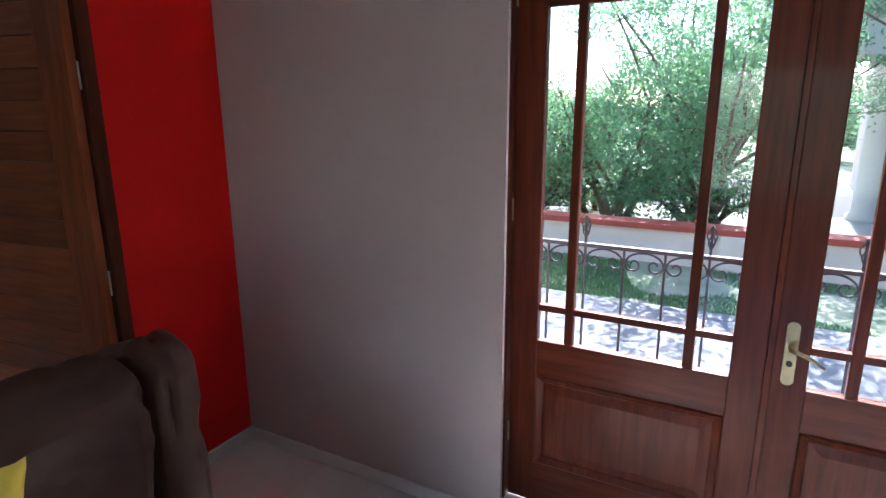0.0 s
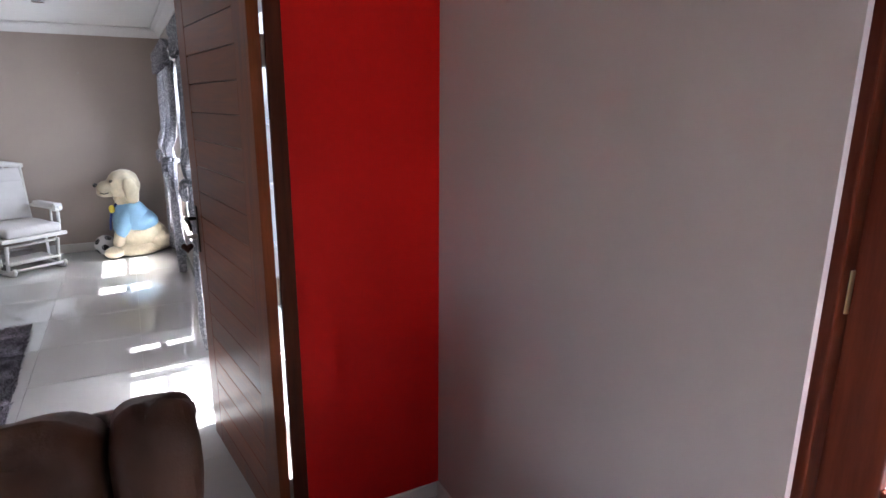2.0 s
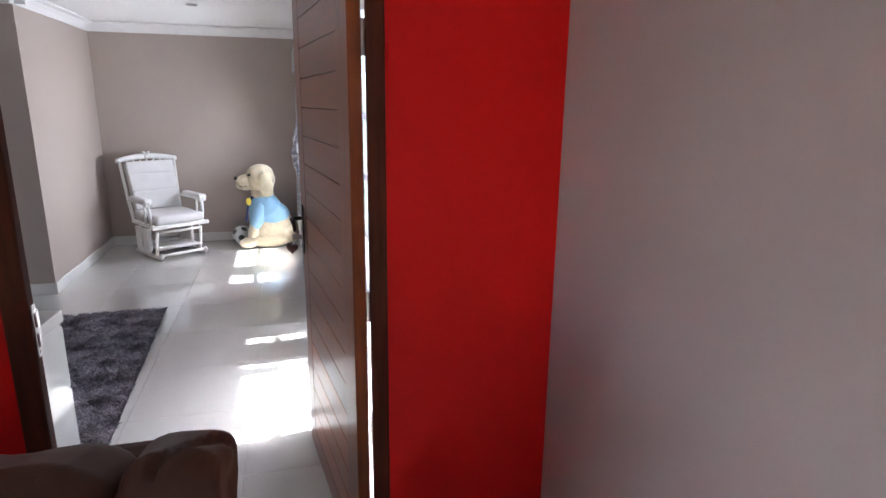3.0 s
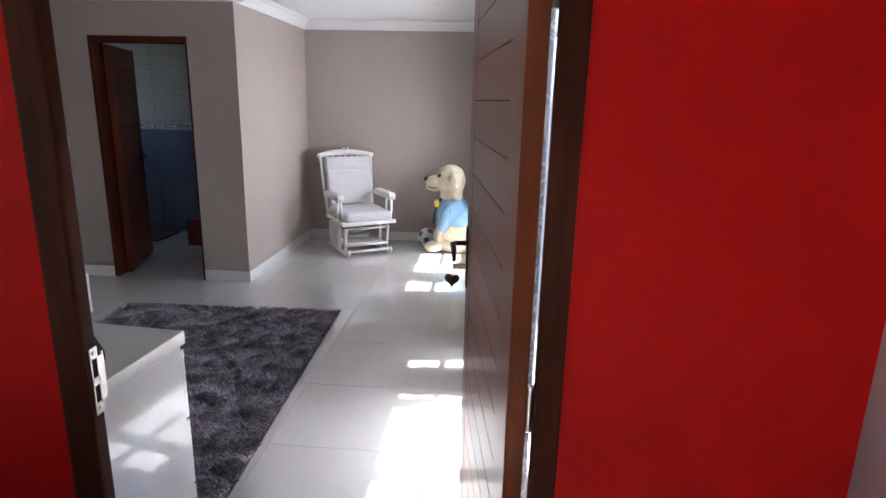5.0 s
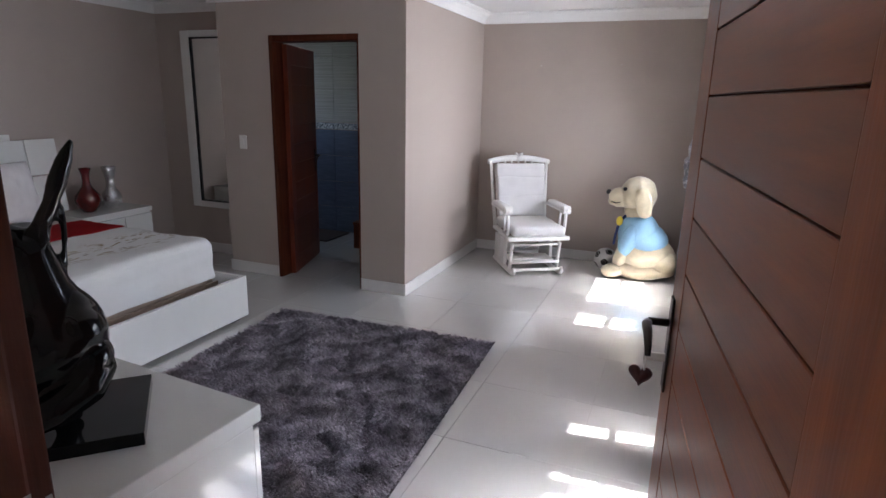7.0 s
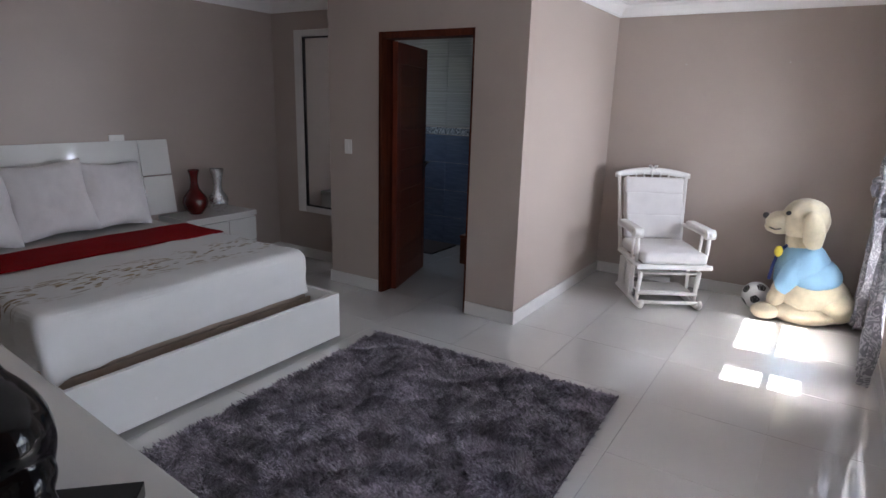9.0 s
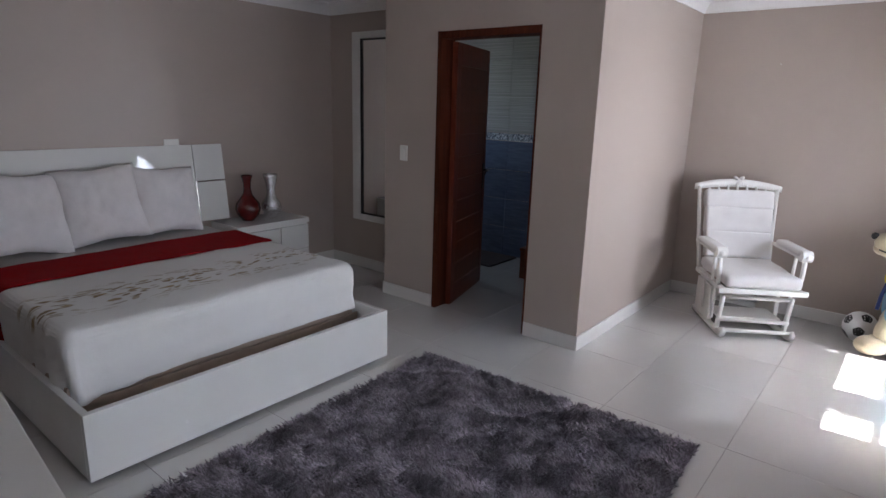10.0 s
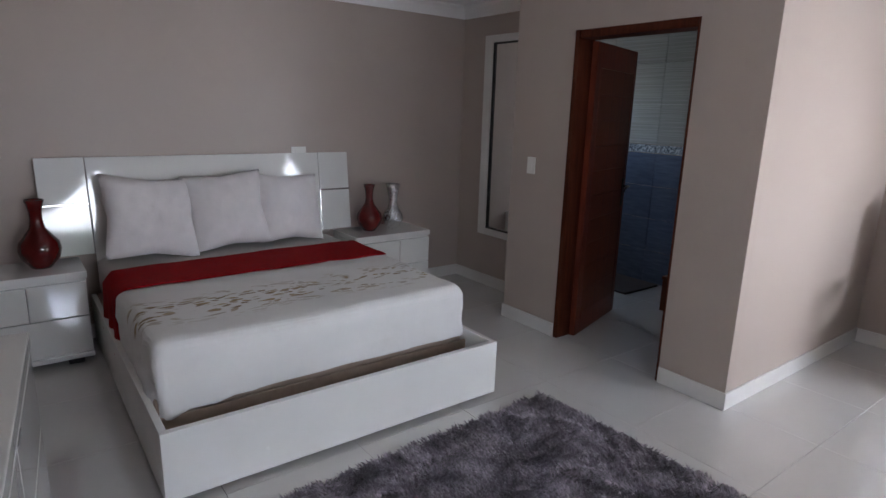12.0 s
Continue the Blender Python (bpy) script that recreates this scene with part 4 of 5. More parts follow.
def sculpture():
    """A glossy black abstract figure on one foot: a round body, a thick neck, a raised horn."""
    bm = bmesh.new()

    def lump(x, y, z, rx, ry, rz, rot=(0, 0, 0)):
        ball(1.0, pose(x, y, z, *rot), (rx, ry, rz), 28, 20, bm)

    # local x runs along the figure's width, z up from the block
    lump(-0.035, 0.0, 0.205, 0.150, 0.115, 0.140)
    lump(-0.03, 0.0, 0.275, 0.098, 0.085, 0.10)
    lump(0.045, -0.03, 0.235, 0.070, 0.080, 0.055, (0, 35, 0))
    lump(0.060, -0.045, 0.155, 0.058, 0.070, 0.045, (0, -25, 0))
    lump(0.0, -0.075, 0.195, 0.075, 0.045, 0.040, (0, -20, 0))
    lump(-0.09, -0.05, 0.245, 0.080, 0.070, 0.070, (0, -20, 0))
    tube([(-0.03, 0, 0.30), (-0.035, 0, 0.36), (-0.04, 0, 0.41), (-0.045, 0, 0.435)], [0.088, 0.072, 0.060, 0.040], 18, bm)
    tube([(-0.06, 0, 0.42), (-0.10, 0, 0.45), (-0.14, 0, 0.485), (-0.19, 0, 0.51), (-0.235, 0, 0.52)], [0.050, 0.042, 0.036, 0.026, 0.008], 16, bm)
    tube([(-0.022, 0, 0.40), (0.005, 0, 0.46), (0.03, 0, 0.51), (0.047, 0, 0.55), (0.068, 0, 0.60), (0.087, 0, 0.642)],
         [0.034, 0.021, 0.017, 0.022, 0.018, 0.007], 16, bm)
    tube([(0.010, -0.02, 0.47), (0.008, -0.03, 0.445), (0.010, -0.035, 0.425)], [0.010, 0.012, 0.008], 10, bm)
    tube([(0.045, 0.01, 0.50), (0.050, 0.015, 0.45), (0.044, 0.015, 0.395), (0.036, 0.01, 0.355), (0.024, 0, 0.335)], [0.012, 0.009, 0.008, 0.011, 0.016], 12, bm)
    tube([(0.085, -0.05, 0.150), (0.045, -0.085, 0.105), (-0.03, -0.105, 0.072), (-0.10, -0.10, 0.045), (-0.165, -0.085, 0.012)], [0.042, 0.046, 0.040, 0.028, 0.008], 16, bm)
    tube([(-0.02, 0, 0.12), (-0.008, 0, 0.07), (-0.002, 0, 0.035), (-0.002, 0, 0.004)], [0.060, 0.040, 0.026, 0.032], 16, bm)
    tube([(0.0, -0.005, 0.015), (0.022, -0.012, 0.016), (0.034, -0.014, 0.016)], [0.016, 0.018, 0.010], 12, bm)
    ob = remeshed(link("sculpture", bm, M_BLACKG, smooth=True), 0.006, 9)
    return tagged(ob, "glossy black abstract horned figure on a block", "sculpture")


sculpture().matrix_basis = pose(-2.425, -0.122, 0.905, 0, 0, 149) @ Matrix.Diagonal((0.87, 0.80, 0.94, 1))


# -- rug --
def rug():
    r = thing("rug", "dark grey shaggy rug on the tiles beside the bed", "rug")
    L, W = 2.30, 1.645
    part("backing", box(0, -W, 0.0, L, 0, 0.012, bevel=0.004), M_RUGB, r)
    rng = np.random.default_rng(4)
    n = 210000
    px, py = rng.uniform(0.0, L, n), -rng.uniform(0.0, W, n)
    lean = np.array([noise.noise(Vector((a * 8, b * 8, 0))) for a, b in zip(px, py)])
    ang = lean * 6.0 + rng.normal(0, 0.9, n)
    ln, hh = rng.uniform(0.014, 0.034, n), rng.uniform(0.018, 0.042, n)
    wd = rng.uniform(0.0010, 0.0023, n)
    dx, dy = np.cos(ang), np.sin(ang)
    v = np.zeros((n, 4, 3))
    v[:, 0] = np.stack([px - dy * wd, py + dx * wd, np.full(n, 0.010)], 1)
    v[:, 1] = np.stack([px + dy * wd, py - dx * wd, np.full(n, 0.010)], 1)
    v[:, 2] = np.stack([px + dx * ln * 0.5 + dy * wd, py + dy * ln * 0.5 - dx * wd, hh * 0.8], 1)
    v[:, 3] = np.stack([px + dx * ln, py + dy * ln, hh], 1)
    me = bpy.data.meshes.new("shag")
    base = 4 * np.arange(n)
    faces = np.concatenate([np.stack([base, base + 1, base + 2], 1), np.stack([base, base + 2, base + 3], 1)])
    me.from_pydata(v.reshape(-1, 3).tolist(), [], faces.tolist())
    me.materials.append(M_RUG)
    ob = new("shag", me)
    ob.parent = r
    tagged(ob, kind="stuff")
    return r


rug().matrix_basis = pose(-5.185, 0.03, 0, 0, 0, 2.3)


# -- gliding nursing chair --
def glider():
    c = thing("glider_chair", "white painted gliding nursing chair with pale grey cushions", "chair")
    for s in (1, -1):
        y = s * 0.235
        bm = box(-0.30, y - 0.015, 0.035, 0.02, y + 0.015, 0.30, bevel=0.006)
        part("side_panel", bm, M_CHAIRW, c)
        part("runner", tube([(-0.34, y, 0.024), (0.24, y, 0.024), (0.29, y, 0.03), (0.315, y, 0.055), (0.30, y, 0.085)], [0.02, 0.022, 0.022, 0.02, 0.012], 10), M_CHAIRW, c, smooth=True)
        part("front_post", tube([(0.18, y, 0.03), (0.20, y, 0.16), (0.23, y, 0.30)], 0.017, 10), M_CHAIRW, c, smooth=True)
        part("swing_arm", box(-0.12, y + s * 0.022, 0.10, -0.09, y + s * 0.036, 0.345, bevel=0.004), M_CHAIRW, c)
        part("swing_arm", box(0.12, y + s * 0.022, 0.10, 0.15, y + s * 0.036, 0.345, bevel=0.004), M_CHAIRW, c)
        part("seat_rail", box(-0.28, y - 0.02 + s * 0.03, 0.345, 0.30, y + 0.02 + s * 0.03, 0.375, bevel=0.006), M_CHAIRW, c)
        part("arm_post", tube([(0.20, s * 0.275, 0.375), (0.215, s * 0.28, 0.48), (0.205, s * 0.285, 0.59)], 0.016, 10), M_CHAIRW, c, smooth=True)
        part("arm_post", tube([(0.08, s * 0.275, 0.375), (0.09, s * 0.28, 0.58)], 0.012, 10), M_CHAIRW, c, smooth=True)
        part("armrest", box(-0.27, s * 0.285 - 0.03, 0.585, 0.20, s * 0.285 + 0.03, 0.61, bevel=0.010, seg=3), M_CHAIRW, c)
        pad = soft_block(-0.19, 0.20, s * 0.285 - 0.045, s * 0.285 + 0.045, 0.602, 0.652, 0.024, wob=0.003, seed=s)
        part("arm_pad", pad, M_CUSH, c, "padded pale grey armrest", smooth=True)
        part("back_post", tube([(-0.27, s * 0.26, 0.34), (-0.34, s * 0.275, 0.62), (-0.41, s * 0.295, 1.0)], [0.018, 0.017, 0.014], 10), M_CHAIRW, c, smooth=True)
        part("arm_end", cyl(0.040, -0.035, 0.035, 20, m=pose(0.205, s * 0.285, 0.612, 90)), M_CHAIRW, c, "rounded white arm end", smooth=False)
        part("knob", ball(0.018, pose(0.247, s * 0.285, 0.612), (0.5, 1, 1), 14, 10), M_CHAIRW, c, smooth=True)
    for x, z in ((0.22, 0.29), (0.20, 0.11), (0.25, 0.05), (-0.28, 0.12)):
        part("cross_bar", tube([(x, -0.25, z), (x, 0.25, z)], 0.014, 10), M_CHAIRW, c, smooth=True)
    part("seat_front_rail", box(0.275, -0.30, 0.34, 0.305, 0.30, 0.378, bevel=0.006), M_CHAIRW, c)
    part("seat_back_rail", box(-0.29, -0.26, 0.345, -0.262, 0.26, 0.375, bevel=0.006), M_CHAIRW, c)
    part("footrest_slat", box(-0.10, -0.22, 0.10, 0.14, 0.22, 0.118, bevel=0.004), M_CHAIRW, c)
    part("seat_cushion", soft_block(-0.27, 0.31, -0.262, 0.262, 0.378, 0.475, 0.04, wob=0.007, seed=3), M_CUSH, c, "thick pale grey seat cushion", smooth=True)
    lean = Matrix.Translation((-0.265, 0, 0.47)) @ Matrix.Rotation(radians(-14.5), 4, "Y")
    for z0, z1 in ((0.0, 0.21), (0.188, 0.40), (0.378, 0.53)):
        bm = soft_block(-0.035, 0.055, -0.245 - z0 * 0.03, 0.245 + z0 * 0.03, z0, z1, 0.022, wob=0.004, seed=z0 * 9)
        bmesh.ops.transform(bm, matrix=lean, verts=bm.verts)
        part("back_cushion", bm, M_CUSH, c, "buttoned pale grey back cushion", smooth=True)
    bm = bmesh.new()
    n = 20
    for i in range(n + 1):
        a = 2 * i / n - 1
        x, y, z = -0.418 - 0.03 * (1 - a * a), 0.325 * a, 1.035 - 0.035 * a * a
        hh = 0.030 * (1 - 0.25 * a * a)
        for dx, dz in ((-0.014, -hh), (0.014, -hh), (0.018, 0), (0.014, hh), (-0.014, hh), (-0.018, 0)):
            bm.verts.new((x + dx, y, z + dz))
    bm.verts.ensure_lookup_table()
    for i in range(n):
        for k in range(6):
            bm.faces.new((bm.verts[6 * i + k], bm.verts[6 * i + (k + 1) % 6], bm.verts[6 * i + 6 + (k + 1) % 6], bm.verts[6 * i + 6 + k]))
    bm.faces.new([bm.verts[k] for k in range(6)])
    bm.faces.new([bm.verts[6 * n + k] for k in range(6)])
    part("crest_rail", bm, M_CHAIRW, c, "curved white crest rail", smooth=True)
    for k in range(-3, 4):
        part("spindle", tube([(-0.40, k * 0.07, 0.94), (-0.44, k * 0.072, 1.02)], 0.009, 8), M_CHAIRW, c)
    bow = bmesh.new()
    for s in (1, -1):
        ball(0.02, pose(-0.425, s * 0.022, 1.075, s * 30, 0, 0), (0.5, 1.2, 0.7), 12, 8, bow)
        tube([(-0.42, 0, 1.07), (-0.405, s * 0.02, 1.045), (-0.40, s * 0.028, 1.02)], 0.006, 6, bow, flat=0.4)
    part("bow", bow, M_CUSH, c, "small ribbon bow", smooth=True)
    return c


glider().matrix_basis = pose(-7.16, -0.235, 0, 0, 0, 33)


# -- plush dog and football --
def plush_dog():
    """One mesh: a seated plush dog in a jersey; local -y is where it looks."""
    bm = bmesh.new()

    def add(x, y, z, rx, ry, rz, mat, rot=(0, 0, 0), rough=0.012):
        own = ball(1.0, None, (rx, ry, rz), 28, 20)
        for v in own.verts:
            d = v.co.normalized()
            v.co += d * rough * (noise.noise(v.co * 12 + Vector((x, y, z))) + 0.5 * noise.noise(v.co * 34 + Vector((z, x, y))))
        for f in own.faces:
            f.material_index = mat
        bmesh.ops.transform(own, matrix=pose(x, y, z, *rot), verts=own.verts)
        join(bm, own)

    add(0, 0.10, 0.20, 0.22, 0.27, 0.20, 0)
    add(0.02, 0.24, 0.15, 0.20, 0.17, 0.14, 0)
    add(0.13, 0.02, 0.085, 0.09, 0.25, 0.085, 0, (0, 0, -12))
    add(-0.13, 0.02, 0.085, 0.09, 0.25, 0.085, 0, (0, 0, 12))
    add(0.15, -0.20, 0.07, 0.08, 0.10, 0.065, 0)
    add(-0.13, -0.20, 0.07, 0.08, 0.10, 0.065, 0)
    add(0, 0.02, 0.40, 0.185, 0.19, 0.23, 1, (12, 0, 0), 0.006)
    add(0, 0.09, 0.34, 0.20, 0.20, 0.17, 1, (0, 0, 0), 0.006)
    add(0.13, -0.07, 0.36, 0.065, 0.08, 0.17, 1, (-16, 0, 0), 0.006)
    add(-0.13, -0.07, 0.36, 0.065, 0.08, 0.17, 1, (-16, 0, 0), 0.006)
    add(0.12, -0.13, 0.20, 0.06, 0.065, 0.11, 0, (-10, 0, 0))
    add(0, -0.01, 0.62, 0.125, 0.125, 0.11, 0)
    add(0, -0.02, 0.78, 0.165, 0.165, 0.165, 0)
    add(0, -0.17, 0.745, 0.105, 0.12, 0.085, 0)
    add(0, -0.20, 0.70, 0.085, 0.09, 0.045, 0)
    add(0.155, 0.03, 0.73, 0.04, 0.075, 0.15, 2, (8, 6, 0))
    add(-0.155, 0.03, 0.73, 0.04, 0.075, 0.15, 2, (8, -6, 0))
    add(0, -0.285, 0.79, 0.030, 0.024, 0.024, 3, rough=0)
    add(0.095, -0.14, 0.835, 0.020, 0.022, 0.018, 3, rough=0)
    add(-0.095, -0.14, 0.835, 0.020, 0.022, 0.018, 3, rough=0)
    own = tube([(0.075, -0.255, 0.712), (0.092, -0.215, 0.70), (0.098, -0.175, 0.712)], 0.005, 6)
    for f in own.faces:
        f.material_index = 3
    join(bm, own)
    own = tube([(0.05, -0.11, 0.585), (0.055, -0.165, 0.52), (0.06, -0.19, 0.40), (0.07, -0.20, 0.30)], 0.012, 8)
    for f in own.faces:
        f.material_index = 5
    join(bm, own)
    add(0.07, -0.165, 0.53, 0.018, 0.03, 0.045, 4, rough=0)
    ob = link("plush_dog", bm, [M_PLUSH, M_BLUE, M_PLUSH, M_DARK, M_YELLOW, M_NAVY], smooth=True)
    ob.matrix_basis = pose(-7.36, 0.755, 0, 0, 0, 6)
    return tagged(ob, "large cream plush dog in a light blue jersey on the floor", "toy")


plush_dog()


def football():
    f = thing("football", "black and white football beside the plush dog", "ball")
    r = 0.11
    part("skin", ball(r, u=32, v=22), M_BALLW, f, smooth=True)
    g = (1 + 5 ** 0.5) / 2
    for a, b in ((1, g), (1, -g), (-1, g), (-1, -g)):
        for d in (Vector((0, a, b)), Vector((a, b, 0)), Vector((b, 0, a))):
            d.normalize()
            q = d.to_track_quat("Z", "Y").to_matrix()
            bm = bmesh.new()
            mid = bm.verts.new(d * (r + 0.0016))
            ring = []
            for k in range(10):
                ang = 2 * math.pi * k / 10
                rad = 0.040 if k % 2 == 0 else 0.034
                p = q @ Vector((rad * math.cos(ang), rad * math.sin(ang), r))
                ring.append(bm.verts.new(p.normalized() * (r + 0.0012)))
            for k in range(10):
                bm.faces.new((mid, ring[k], ring[(k + 1) % 10]))
            part("patch", bm, M_DARK, f, smooth=True)
    f.matrix_basis = pose(-7.42, 0.49, 0.112, 20, 35, 10)
    return f


football()


# -- curtains --
def curtain_material():
    m = material("silver_grey_brocade", (0.34, 0.33, 0.35), 0.45, vary=0.1, scale=8, bump=0.1, bump_scale=120, sheen=0.3)
    n, l = m.node_tree.nodes, m.node_tree.links
    b = n["Principled BSDF"]
    tc = n.new("ShaderNodeTexCoord")
    nz = n.new("ShaderNodeTexNoise")
    nz.inputs["Scale"].default_value, nz.inputs["Detail"].default_value, nz.inputs["Distortion"].default_value = 9.0, 2.0, 2.2
    l.new(tc.outputs["Object"], nz.inputs["Vector"])
    wv = n.new("ShaderNodeMath")
    wv.operation = "MULTIPLY"
    wv.inputs[1].default_value = 34
    l.new(nz.outputs["Fac"], wv.inputs[0])
    sn = n.new("ShaderNodeMath")
    sn.operation = "SINE"
    l.new(wv.outputs[0], sn.inputs[0])
    rp = n.new("ShaderNodeValToRGB")
    rp.color_ramp.elements[0].position, rp.color_ramp.elements[1].position = 0.35, 0.75
    rp.color_ramp.elements[0].color, rp.color_ramp.elements[1].color = (0.17, 0.165, 0.185, 1), (0.56, 0.55, 0.57, 1)
    l.new(sn.outputs[0], rp.inputs[0])
    l.new(rp.outputs[0], b.inputs["Base Color"])
    tr = n.new("ShaderNodeBsdfTranslucent")
    tr.inputs[0].default_value = (0.55, 0.55, 0.58, 1)
    mx = n.new("ShaderNodeMixShader")
    mx.inputs[0].default_value = 0.22
    l.new(b.outputs[0], mx.inputs[1])
    l.new(tr.outputs[0], mx.inputs[2])
    l.new(mx.outputs[0], n["Material Output"].inputs[0])
    return m


M_CURT = curtain_material()


def curtain_panel(xl, xr, tie_x, tie_z, label, seed, flare=0.30, top=2.0):
    """A pleated panel gathered by a band at (tie_x, tie_z), its tail spreading again below."""
    c = thing("curtain", label, "curtain", "curtains at the bedroom windows")
    bot, full, mid = 0.05, xr - xl, (xl + xr) / 2

    def place(u, v):
        z = top + (bot - top) * v
        k = (top - z) / (top - tie_z)
        if k <= 1:
            e = k ** 2.2
            w, cx = full * (1 - e) + 0.13 * e, mid + (tie_x - mid) * k ** 1.5
            deep = 0.055 + 0.03 * k + 0.03 * max(0.0, 1 - abs(k - 0.86) / 0.14)
        else:
            e = min(1.0, (tie_z - z) / 0.75)
            w, cx = 0.13 + (flare - 0.13) * e ** 0.8, tie_x + 0.05 * e
            deep = 0.085 + 0.01 * e
        gather = 1 - w / max(full, 0.5)
        ph = u * 50 + seed + 1.2 * math.sin(z * 2.2 + seed + u * 4)
        amp = 0.016 + 0.014 * gather
        y = Y_WIN - deep + amp * math.sin(ph) + 0.4 * amp * math.sin(ph * 0.37 + z * 5)
        y += 0.018 * noise.noise(Vector((u * 7, z * 5, seed)))
        x = cx + (u - 0.5) * w + 0.012 * math.cos(ph) * (1 - gather) + 0.02 * noise.noise(Vector((z * 4, u * 4, seed + 3)))
        return (x, min(y, Y_WIN - 0.012), z + 0.018 * noise.noise(Vector((u * 6, 0, seed))) * v)

    part("cloth", thicken(grid_surface(place, 150, 80), 0.003), M_CURT, c, smooth=True)
    ring = []
    for k in range(25):
        a = 2 * math.pi * k / 24
        ring.append((tie_x + 0.085 * math.cos(a), Y_WIN - 0.085 + 0.055 * math.sin(a), tie_z + 0.018 * math.cos(a + 0.6)))
    knot = tube(ring, [0.020 + 0.005 * math.sin(3.1 * k) for k in range(25)], 10)
    ball(1.0, pose(tie_x, Y_WIN - 0.15, tie_z), (0.035, 0.026, 0.03), 14, 10, knot)
    for s in (-1, 1):
        tube([(tie_x, Y_WIN - 0.15, tie_z), (tie_x + s * 0.03, Y_WIN - 0.155, tie_z - 0.05), (tie_x + s * 0.035, Y_WIN - 0.145, tie_z - 0.11)], [0.018, 0.024, 0.016], 10, knot, flat=0.5)
    for v in knot.verts:
        v.co += 0.006 * Vector((noise.noise(v.co * 40), noise.noise(v.co * 40 + Vector((5, 0, 0))), noise.noise(v.co * 40 + Vector((0, 7, 0)))))
    part("tieback", knot, M_CURT, c, "knotted fabric tieback", smooth=True)
    return c


def straight_curtain(xl, xr, label):
    """A flat-hung panel in the narrow gap between the open door and the window."""
    c = thing("curtain", label, "curtain", "curtains at the bedroom windows")

    def place(u, v):
        return (xl + (xr - xl) * u, Y_WIN - 0.026 + 0.011 * math.sin(u * 60 + 0.8 * math.sin(v * 4)), 2.08 - 1.95 * v)

    part("cloth", thicken(grid_surface(place, 110, 20), 0.003), M_CURT, c, smooth=True)
    return c


def curtain_heading(x0, x1):
    h = thing("curtain_heading", "gathered silver-grey pelmet above the window", "curtain")

    def place(u, v):
        x = x0 + (x1 - x0) * u
        z = 2.16 - 0.20 * v
        amp = 0.016 if 0.25 < v < 0.45 else 0.026
        return (x, Y_WIN - 0.095 + amp * math.sin(x * 62 + 0.5 * math.sin(x * 9)), z + 0.006 * math.sin(x * 40))

    part("cloth", thicken(grid_surface(place, 200, 8), 0.003), M_CURT, h, smooth=True)
    part("rail", tube([(x0, Y_WIN - 0.05, 2.09), (x1, Y_WIN - 0.05, 2.09)], 0.012, 10), M_ALU, h)
    for x in (x0 + 0.1, x1 - 0.1):
        part("bracket", box(x - 0.01, Y_WIN - 0.05, 2.075, x + 0.01, Y_WIN - 0.002, 2.105), M_ALU, h)
    return h


curtain_heading(-7.48, -5.55)
curtain_panel(-7.45, -6.60, -7.32, 1.12, "silver-grey patterned curtain tied back near the corner", 0.0, 0.20)
curtain_panel(-6.60, -5.60, -6.30, 1.12, "silver-grey patterned curtain tied back across the window", 2.0, 0.30)
curtain_heading(-4.78, -3.02)
curtain_panel(-4.76, -3.95, -4.23, 1.14, "silver-grey patterned curtain tied back between the windows", 4.0, 0.36)
curtain_panel(-3.93, -3.04, -3.00, 1.14, "silver-grey patterned curtain tied back beside the open door", 6.0, 0.32)
straight_curtain(-2.84, -2.18, "silver-grey patterned curtain hanging behind the open door")


# -- ceiling lamps --
def downlight(x, y):
    d = thing("downlight", "small recessed ceiling downlight, switched off", "lamp", "downlights")
    part("ring", lathe([(0.030, -0.004), (0.046, -0.006), (0.048, 0.0), (0.030, 0.002)], 24), M_CHROME, d, smooth=True)
    part("lens", cyl(0.030, -0.003, 0.001, 20), M_DARK, d)
    d.matrix_basis = pose(x, y, CEIL - 0.003)
    return d


for x, y in ((-6.1, 0.31), (-4.2, 0.31), (-6.1, -3.4), (-4.2, -3.2), (-4.2, -1.5)):
    downlight(x, y)

# ---- bathroom ----
M_BTILE_D = material("slate_blue_wall_tile", (0.10, 0.125, 0.18), 0.18, vary=0.2, scale=5, stretch=(1, 1, 8), rand=0.08)
M_BTILE_L = material("striped_grey_wall_tile", (0.42, 0.41, 0.38), 0.25, scale=3, stretch=(1, 0.4, 34), color2=(0.26, 0.25, 0.23), rand=0.05, detail=3)
M_MOSA = material("mosaic_border", (0.55, 0.57, 0.60), 0.12, scale=60, color2=(0.05, 0.06, 0.08), detail=1)
wt = tagged(new("tiling_bath_west"), "dark blue wall tiles below a mosaic border, striped grey tiles above", "wall tiles", kind="structure")
tiles = {}
for j in range(8):
    for i in range(5):
        if j < 4:
            h, z, mat = 0.305, j * 0.307, M_BTILE_D
        elif j == 4:
            h, z, mat = 0.075, 1.228, M_MOSA
        else:
            h, z, mat = 0.36, 1.306 + (j - 5) * 0.363, M_BTILE_L
        key_t = (h, mat.name)
        if key_t not in tiles:
            tiles[key_t] = link("tile", box(0, 0.001, 0, 0.010, 0.559, h, bevel=0.002, seg=1), mat, wt).data
            o = [c for c in wt.children][-1]
        else:
            o = new("tile", tiles[key_t])
            o.parent = wt
        o.location = (X_FAR + 0.001, -3.88 + 0.56 * i, z)
for z in (1.2255, 1.3035):
    part("trim_strip", box(X_FAR, -3.88, z - 0.003, X_FAR + 0.014, -1.11, z + 0.003), M_CHROME, wt, "thin chrome tile trim")
bm = box(-7.65, -3.05, 0.0, -7.15, -2.55, 0.018, bevel=0.006)
